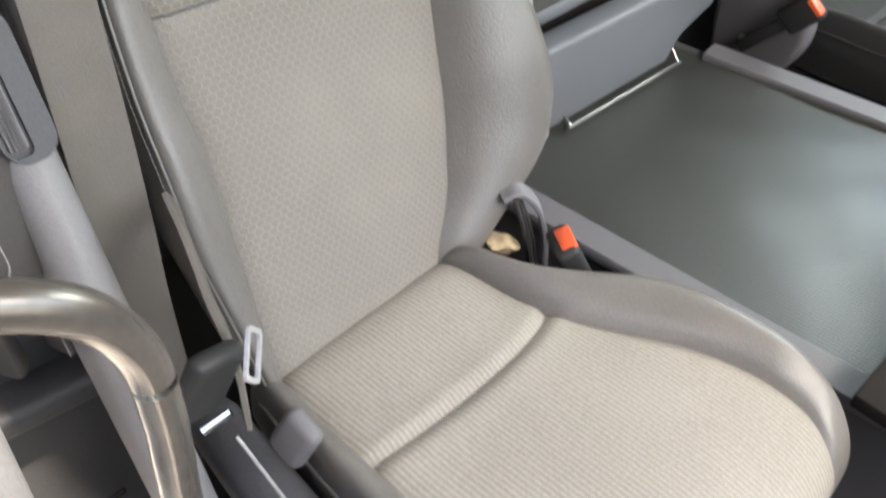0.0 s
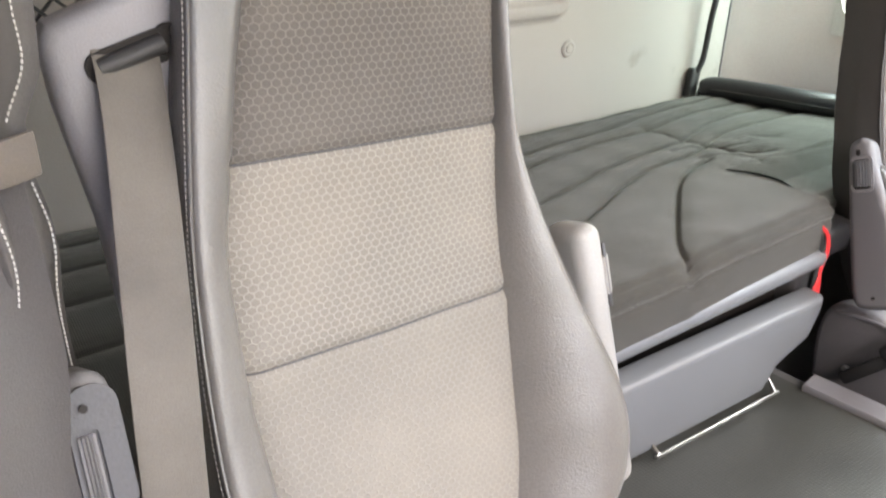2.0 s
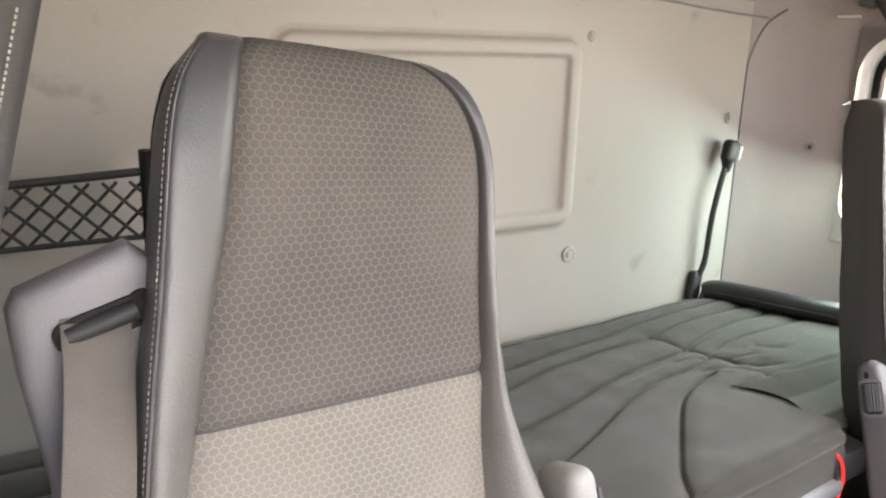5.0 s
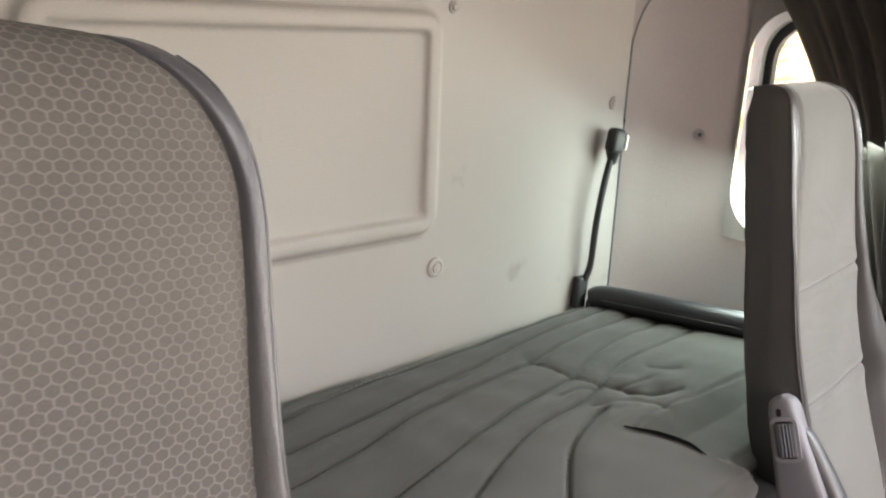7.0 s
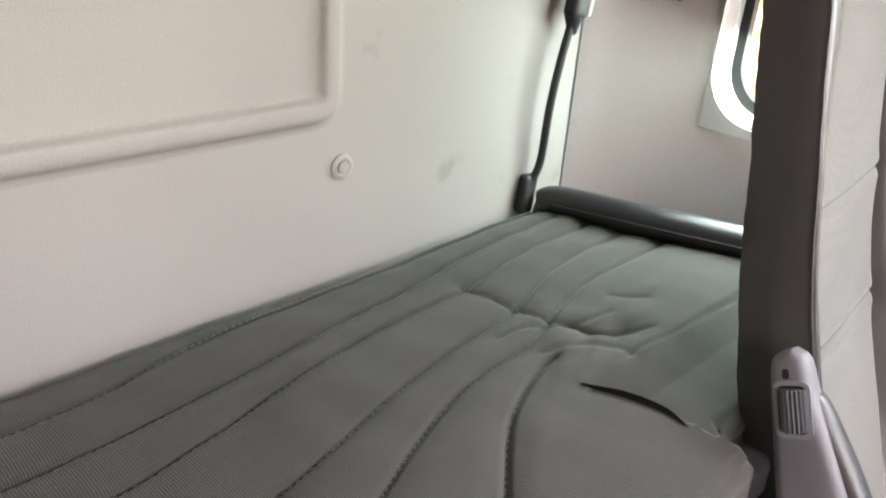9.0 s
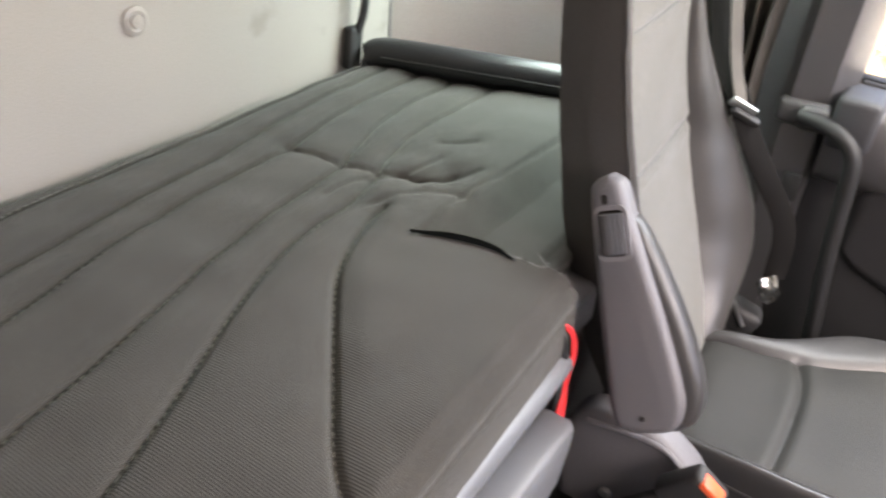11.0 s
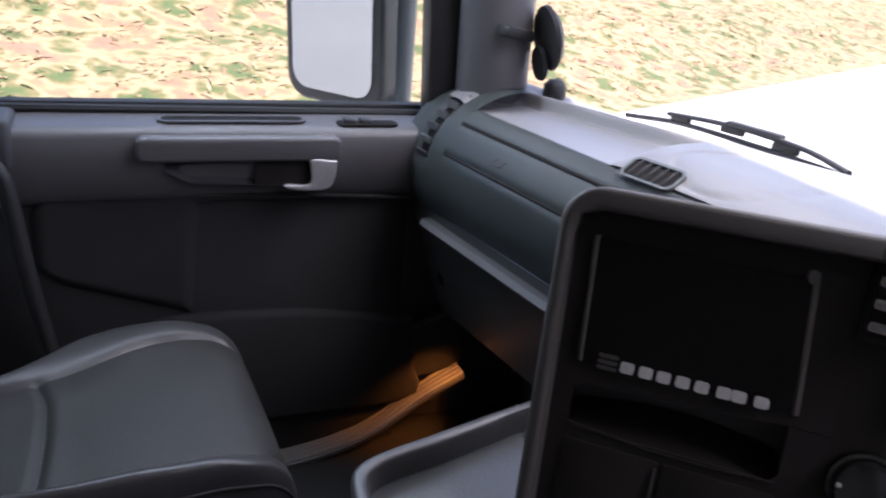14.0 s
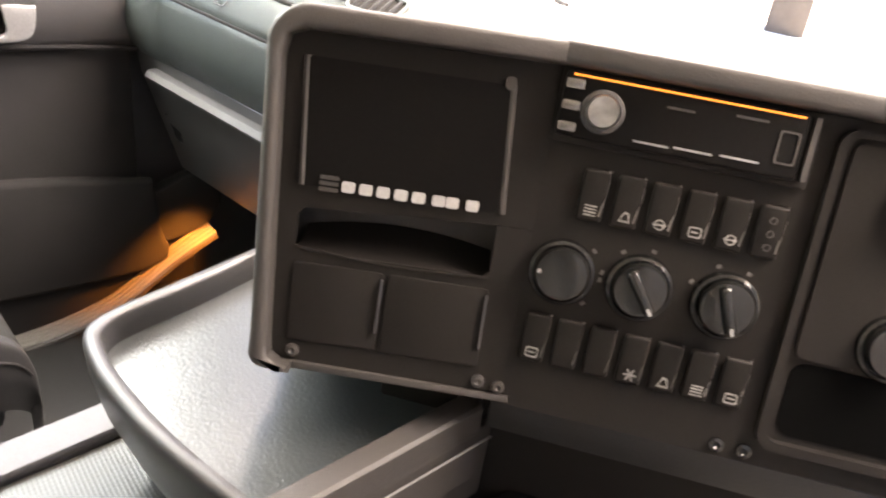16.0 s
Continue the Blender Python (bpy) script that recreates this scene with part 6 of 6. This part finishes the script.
kick = thing("kick_panel", "dark ribbed plastic panel beside the driver's door step", "panel")
part("panel", box((0.26, 0.02, 0.60), (0.08, 0.955, 0.29), 0.006), RUBBER, kick)
for k in range(6):
    part("slot", box((0.05, 0.006, 0.011), (0.075 + 0.004 * k, 0.945, 0.16 + 0.022 * k), 0.002, 1, (0, -8, 0)), BLACK, kick)
part("ledge", box((0.20, 0.05, 0.03), (0.07, 0.93, 0.50), 0.01, 3, (0, 6, 0)), RUBBER, kick)

net = thing("storage_net", "black elastic storage net at the rear wall", "storage net")
part("post", tube([(0.415, 1.60, 0.70), (0.415, 1.60, 1.09)], 0.014, 12, 2), RUBBER, net)
for k in range(-8, 20):
    for s in (-1, 1):
        x0 = 0.036 * k
        ends = []
        for z in steps(0.965, 1.047, 24):
            x = x0 + s * (z - 0.965)
            if 0.0 <= x <= 0.41:
                ends.append(Vector((x, 1.6 + 0.003 * s, z)))
        if len(ends) > 4:
            part("cord", tube([ends[0], ends[-1]], 0.0026, 5, 1), RUBBER, net)
part("bottom_cord", tube([(0.0, 1.6, 0.965), (0.2, 1.6, 0.965), (0.41, 1.6, 0.965)], 0.004, 8, 4), RUBBER, net)
part("top_cord", tube([(0.0, 1.6, 1.045), (0.2, 1.6, 1.05), (0.41, 1.6, 1.06)], 0.006, 8, 4), RUBBER, net)


drape = thing("curtain", "grey curtain with white stitched hems gathered at the driver's door pillar", "curtain")


def drape_point(u, v):
    """u across, v down; drawn in by a tie a third of the way down, full again below it."""
    z = 1.75 - 1.22 * v
    pinch = 1 - 0.55 * bell(z - 1.0, 0.028)
    edge = 0.157 + 0.26 * max(0.0, z - 1.01) + 0.010 * bell(z - 1.055, 0.03) + 0.007 * bell(z - 0.94, 0.035)
    x = edge - 0.16 * u * (0.85 + 0.15 * pinch)
    fold = math.sin(u * 3.5 * 2 * math.pi + 0.8 * v) + 0.35 * math.sin(u * 9 * math.pi + 6 * v)
    full = 0.022 * (bell(z - 1.07, 0.05) + bell(z - 0.92, 0.07)) * math.sin(math.pi * min(1.0, u * 1.6 + 0.15))
    return Vector((x, 0.985 - 0.10 * max(0.0, v - 0.55) - full + 0.015 * fold * pinch, z))


part("cloth", sheet(drape_point, steps(0, 1, 56), steps(0, 1, 40), 0.003), CURTAIN_D, drape)
part("tie_band", ribbon([drape_point(q, 0.6148) + Vector((0.004 if q == 0 else 0, -0.012 - 0.014 * math.sin(math.pi * q), 0)) for q in (0.0, 0.15, 0.35, 0.6, 0.8, 1.0)], 0.030, 0.003, (0, 0, 1)), CURTAIN, drape)
for u0, first, last in ((0.08, 120, 180), (0.20, 188, 300), (0.02, 190, 270)):
    stitch = bmesh.new()
    for k in range(first, last):
        p, q = drape_point(u0, k / 300), drape_point(u0, (k + 0.6) / 300)
        tube([p + Vector((0, -0.0035, 0)), q + Vector((0, -0.0035, 0))], 0.0007, 5, 1, stitch)
    tagged(part("stitching", stitch, THREAD, drape, "white stitched hem"), kind="stuff")


def flap_point(u, v):
    """The loose lower corner of the curtain, hanging in front of the armrest with a rounded end."""
    z = 1.00 - 0.340 * v
    right = 0.150 - 0.014 * bell(z - 0.80, 0.05) - 0.004 * v - 0.045 * max(0.0, (v - 0.88) / 0.12) ** 2.5
    return Vector((right - 0.10 * u, 0.862 + 0.010 * math.sin(u * 5 + 2 * v) + 0.02 * u + 0.10 * (1 - v) ** 2, z + 0.006 * math.sin(u * 4) * v))


part("flap", sheet(flap_point, steps(0, 1, 20), steps(0, 1, 24), 0.003), CURTAIN_D, drape)
stitch = bmesh.new()
for k in range(86, 118):
    p, q = flap_point(0.38, k / 120), flap_point(0.38, (k + 0.6) / 120)
    tube([p + Vector((0, -0.0035, 0)), q + Vector((0, -0.0035, 0))], 0.0005, 5, 1, stitch)
tagged(part("stitching", stitch, THREAD, drape, "white stitched hem"), kind="stuff")


fc = thing("curtain", "dark brown curtain gathered beside the sleeper window", "curtain")


def far_curtain(u, v):
    w = 0.14 + 0.31 * (1 - v) ** 1.6
    y = 1.06 + w * u + 0.006 * math.sin(9 * v + 3 * u)
    fold = math.sin(u * 8 * 2 * math.pi + 2.2 * v) + 0.4 * math.sin(u * 19 * math.pi + 1)
    return Vector((2.048 + 0.017 * fold * (0.7 + 0.5 * v) - 0.012 * v, y, 1.372 - 0.74 * v))


part("cloth", sheet(far_curtain, steps(0, 1, 110), steps(0, 1, 24), 0.002), CURTAIN, fc)
rail = thing("curtain_rail", "white curtain rail above the sleeper window", "rail")
part("bar", box((0.02, 0.5, 0.012), (2.075, 1.27, 1.385), 0.003), WHITE, rail)
part("rail_end", box((0.016, 0.10, 0.008), (2.052, 1.593, 1.336), 0.003), WHITE, rail)
part("bracket", box((0.03, 0.045, 0.09), (2.06, 1.525, 1.40), 0.01, 3, (12, 0, 0)), CURTAIN_D, rail, "dark grey rail bracket")
part("bracket_bolt", lathe(((0.006, 0), (0.006, 0.003), (0.001, 0.004)), 10, pose(2.043, 1.53, 1.40, 0, -90)), RUBBER, rail)

# passenger belt
pb = thing("seat_belt", "dark seat belt hanging from the pillar behind the passenger seat", "seat belt")
part("webbing", ribbon([(2.03, 1.20, 1.35), (1.98, 1.165, 1.0), (1.925, 1.118, 0.80), (1.893, 1.056, 0.710), (1.893, 1.020, 0.652), (1.897, 0.985, 0.603), (1.903, 0.948, 0.550), (1.903, 0.932, 0.505), (1.903, 0.928, 0.44)], 0.034, 0.002, (0.6, -0.8, 0), twist=lambda k: (0.75 - 0.5 * k, -0.65 - 0.3 * k, 0.5 * k)), BELT_DARK, pb)
part("inner_strap", ribbon([(2.01, 1.165, 1.35), (1.95, 1.13, 0.95), (1.91, 1.09, 0.79), (1.885, 1.052, 0.708)], 0.019, 0.003, (0.7, -0.7, 0)), BELT, pb, "grey-brown upper strap")
part("tongue", box((0.046, 0.006, 0.020), (1.884, 1.048, 0.708), 0.003, 2, (35, 25, -60)), STEEL, pb, "steel belt tongue")
part("tongue_grip", box((0.050, 0.012, 0.013), (1.884, 1.041, 0.694), 0.004, 2, (35, 25, -60)), RUBBER, pb)
hook = thing("belt_anchor", "black belt anchor with a steel bar behind the passenger cushion", "belt anchor")
part("block", box((0.05, 0.06, 0.05), (1.895, 0.955, 0.352), 0.012, 3, (20, 0, 10)), RUBBER, hook)
part("bar", tube([(1.87, 0.985, 0.415), (1.87, 0.965, 0.38), (1.87, 0.945, 0.35)], 0.005, 8, 4), STEEL, hook, "steel bar")
bottle = thing("foil_wrapper", "crumpled silver foil wrapper beside the passenger seat", "wrapper")
bm = bmesh.new()
bmesh.ops.create_icosphere(bm, subdivisions=3, radius=0.022)
for v in bm.verts:
    v.co *= 0.75 + 0.5 * noise.noise(v.co * 60)
    v.co.z *= 1.5
part("foil", bm, CHROME, bottle, smooth=0, matrix=pose(1.892, 0.926, 0.425))

# ---- outside ----
mir = thing("door_mirror", "large black wing mirror outside the passenger door", "mirror")
part("housing", prism(rounded(0.285, 0.46, 0.06, 6), 0.06, 0.012, 3, pose(2.47, 0.275, 0.875, 87, 0, 38)), RUBBER, mir)
part("mirror_glass", prism(rounded(0.232, 0.40, 0.045, 6), 0.003, 0, 1, pose(2.47, 0.275, 0.875, 87, 0, 38) @ Matrix.Translation((0, 0, -0.004))), MIRROR, mir)
part("arm", tube([(2.45, 0.135, 0.62), (2.45, 0.135, 0.9), (2.45, 0.135, 1.4)], 0.05, 16, 2), ARM_PLASTIC, mir)
part("lower_joint", lathe(((0.03, 0), (0.04, 0.02), (0.03, 0.05), (0.01, 0.06)), 16, Matrix.Translation((2.42, 0.10, 0.60))), SILVER, mir)
mount = thing("phone_mount", "black suction phone mount on the windscreen pillar", "mount")
part("arm", box((0.03, 0.07, 0.02), (1.99, 0.045, 0.885), 0.005, 2, (10, 0, 20)), RUBBER, mount)
part("lower_disc", lathe(((0.030, 0), (0.032, 0.006), (0.026, 0.012), (0.004, 0.015)), 24, Matrix.Translation((1.978, 0.002, 0.835)) @ pose(0, 0, 0, 80, 0, -4)), RUBBER, mount)
part("disc", lathe(((0.056, 0), (0.058, 0.008), (0.046, 0.018), (0.005, 0.022)), 28, Matrix.Translation((1.975, -0.005, 0.88)) @ pose(0, 0, 0, 80, 0, -4)), RUBBER, mount)
cap = thing("sensor_cap", "small black domed cap on the dash beside the windscreen pillar", "sensor", pose(2.0, -0.052, 0.768))
part("dome", lathe(((0.021, 0), (0.022, 0.012), (0.020, 0.026), (0.013, 0.034), (0.001, 0.036)), 20), RUBBER, cap)
wiper = thing("windscreen_wiper", "black windscreen wiper parked outside the glass", "wiper")
part("blade", tube([(2.42, -0.50, 0.640), (2.20, -0.50, 0.672), (1.95, -0.50, 0.687), (1.78, -0.50, 0.694), (1.685, -0.50, 0.693)], 0.006, 8, 6), RUBBER, wiper)
part("arm", tube([(2.25, -0.505, 0.683), (2.05, -0.507, 0.706), (1.90, -0.505, 0.714), (1.80, -0.505, 0.714), (1.70, -0.503, 0.703)], 0.008, 8, 6, None, 0.7), RUBBER, wiper)
for x, z in ((2.20, 0.684), (2.02, 0.700), (1.86, 0.704)):
    part("bridge", box((0.07, 0.012, 0.016), (x, -0.503, z), 0.004, 2, (0, 4, 0)), RUBBER, wiper)
part("spring_cover", box((0.16, 0.02, 0.012), (1.96, -0.508, 0.716), 0.004, 2, (0, 3, 0)), SHELL, wiper)


# unidentified dark upright beyond the glass, given a made-up post shape
post = thing("windscreen_upright", "dark brown upright object of unknown kind beyond the windscreen", "post", pose(0.643 + 0.472 * 13, 0.632 - 0.868 * 13, -1.36, 0, 2, 30))
part("shaft", box((0.55, 0.5, 2.6), (0, 0, 1.3), 0.04), UPRIGHT, post)
part("cap", box((0.65, 0.6, 0.08), (0, 0, 2.64), 0.03), UPRIGHT, post)


def ground_height(x, y):
    d = x - (8.5 - 0.5 * y) if y < 2 else x - 7.5
    z = -1.35
    if d > 0:
        z += 0.22 * d + 0.35 * min(1, d / 3) * noise.noise((x * 0.35, y * 0.35, 0))
    return z


def spread(k):
    return 0.6 * math.sinh(k * 5.4) if k else 0.0


part_ground = sheet(lambda u, v: Vector((6 + spread(u), spread(v), ground_height(6 + spread(u), spread(v)))), steps(-1, 1, 200), steps(-1, 1, 200))
structure(part("ground", part_ground, EARTH), "dry grassy bank rising beside the road", "ground")
rd = sheet(lambda u, v: Vector((u * (8.0 - 0.5 * v if v < 2 else 7.0) if u > 0 else u * 14, v, -1.34)), [-1, -0.5, 0, 0.5, 0.75, 1], steps(-90, 40, 40))
structure(part("road", rd, ROAD), "pale gravel road surface beside the truck", "road")
tufts = bmesh.new()
rng = random.Random(4)
for _ in range(12000):
    x = rng.uniform(6.5, 32)
    y = rng.uniform(-32, 6)
    d = x - (8.5 - 0.5 * y) if y < 2 else x - 7.5
    if d < 0.1 or d > 16:
        continue
    z = ground_height(x, y)
    for b in range(3):
        a = rng.uniform(0, 6.28)
        h = rng.uniform(0.012, 0.045)
        w = rng.uniform(0.01, 0.04)
        lean = rng.uniform(0.05, 0.22)
        q = Vector((x + 0.1 * math.cos(a), y + 0.1 * math.sin(a), z - 0.01))
        s = Vector((-math.sin(a), math.cos(a), 0)) * w
        tip = q + Vector((math.cos(a) * lean, math.sin(a) * lean, 0))
        tip.z = ground_height(tip.x, tip.y) + h
        tufts.faces.new([tufts.verts.new(c) for c in (q - s, q + s, tip + s * 0.3, tip - s * 0.3)])
tagged(part("grass", tufts, GRASS_M, smooth=0), "tufts of dry yellow and green grass on the bank", "grass", kind="stuff")

bushes = bmesh.new()
for _ in range(260):
    x, y = rng.uniform(7, 30), rng.uniform(-30, 6)
    d = x - (8.5 - 0.5 * y) if y < 2 else x - 7.5
    if d < 0.4 or d > 15:
        continue
    z, size = ground_height(x, y), rng.uniform(0.10, 0.34)
    for _ in range(110):
        a, e, k = rng.uniform(0, 6.28), rng.uniform(0.05, 1.4), size * rng.uniform(0.2, 1)
        c = Vector((x + 1.6 * k * math.cos(a) * math.cos(e), y + 1.6 * k * math.sin(a) * math.cos(e), z + 0.22 * k * math.sin(e)))
        p = Vector((rng.uniform(-1, 1), rng.uniform(-1, 1), rng.uniform(-0.2, 0.2))) * size * 0.12
        q = Vector((rng.uniform(-1, 1), rng.uniform(-1, 1), rng.uniform(-0.2, 0.2))) * size * 0.09
        bushes.faces.new([bushes.verts.new(v) for v in (c - p, c + q, c + p, c - q)])
tagged(part("shrubs", bushes, SHRUB, smooth=0), "low green shrubs scattered over the dry bank", "shrubs", kind="stuff")

# unseen wall, added to hold back light at the driver's door opening
nb = part("wall_light_block", box((0.2, 16.0, 4.4), (-1.75, 0.5, 0.85), 0.02), LIGHT_BLOCK)
structure(nb, "unseen plain wall added beside the truck to block light", "wall")
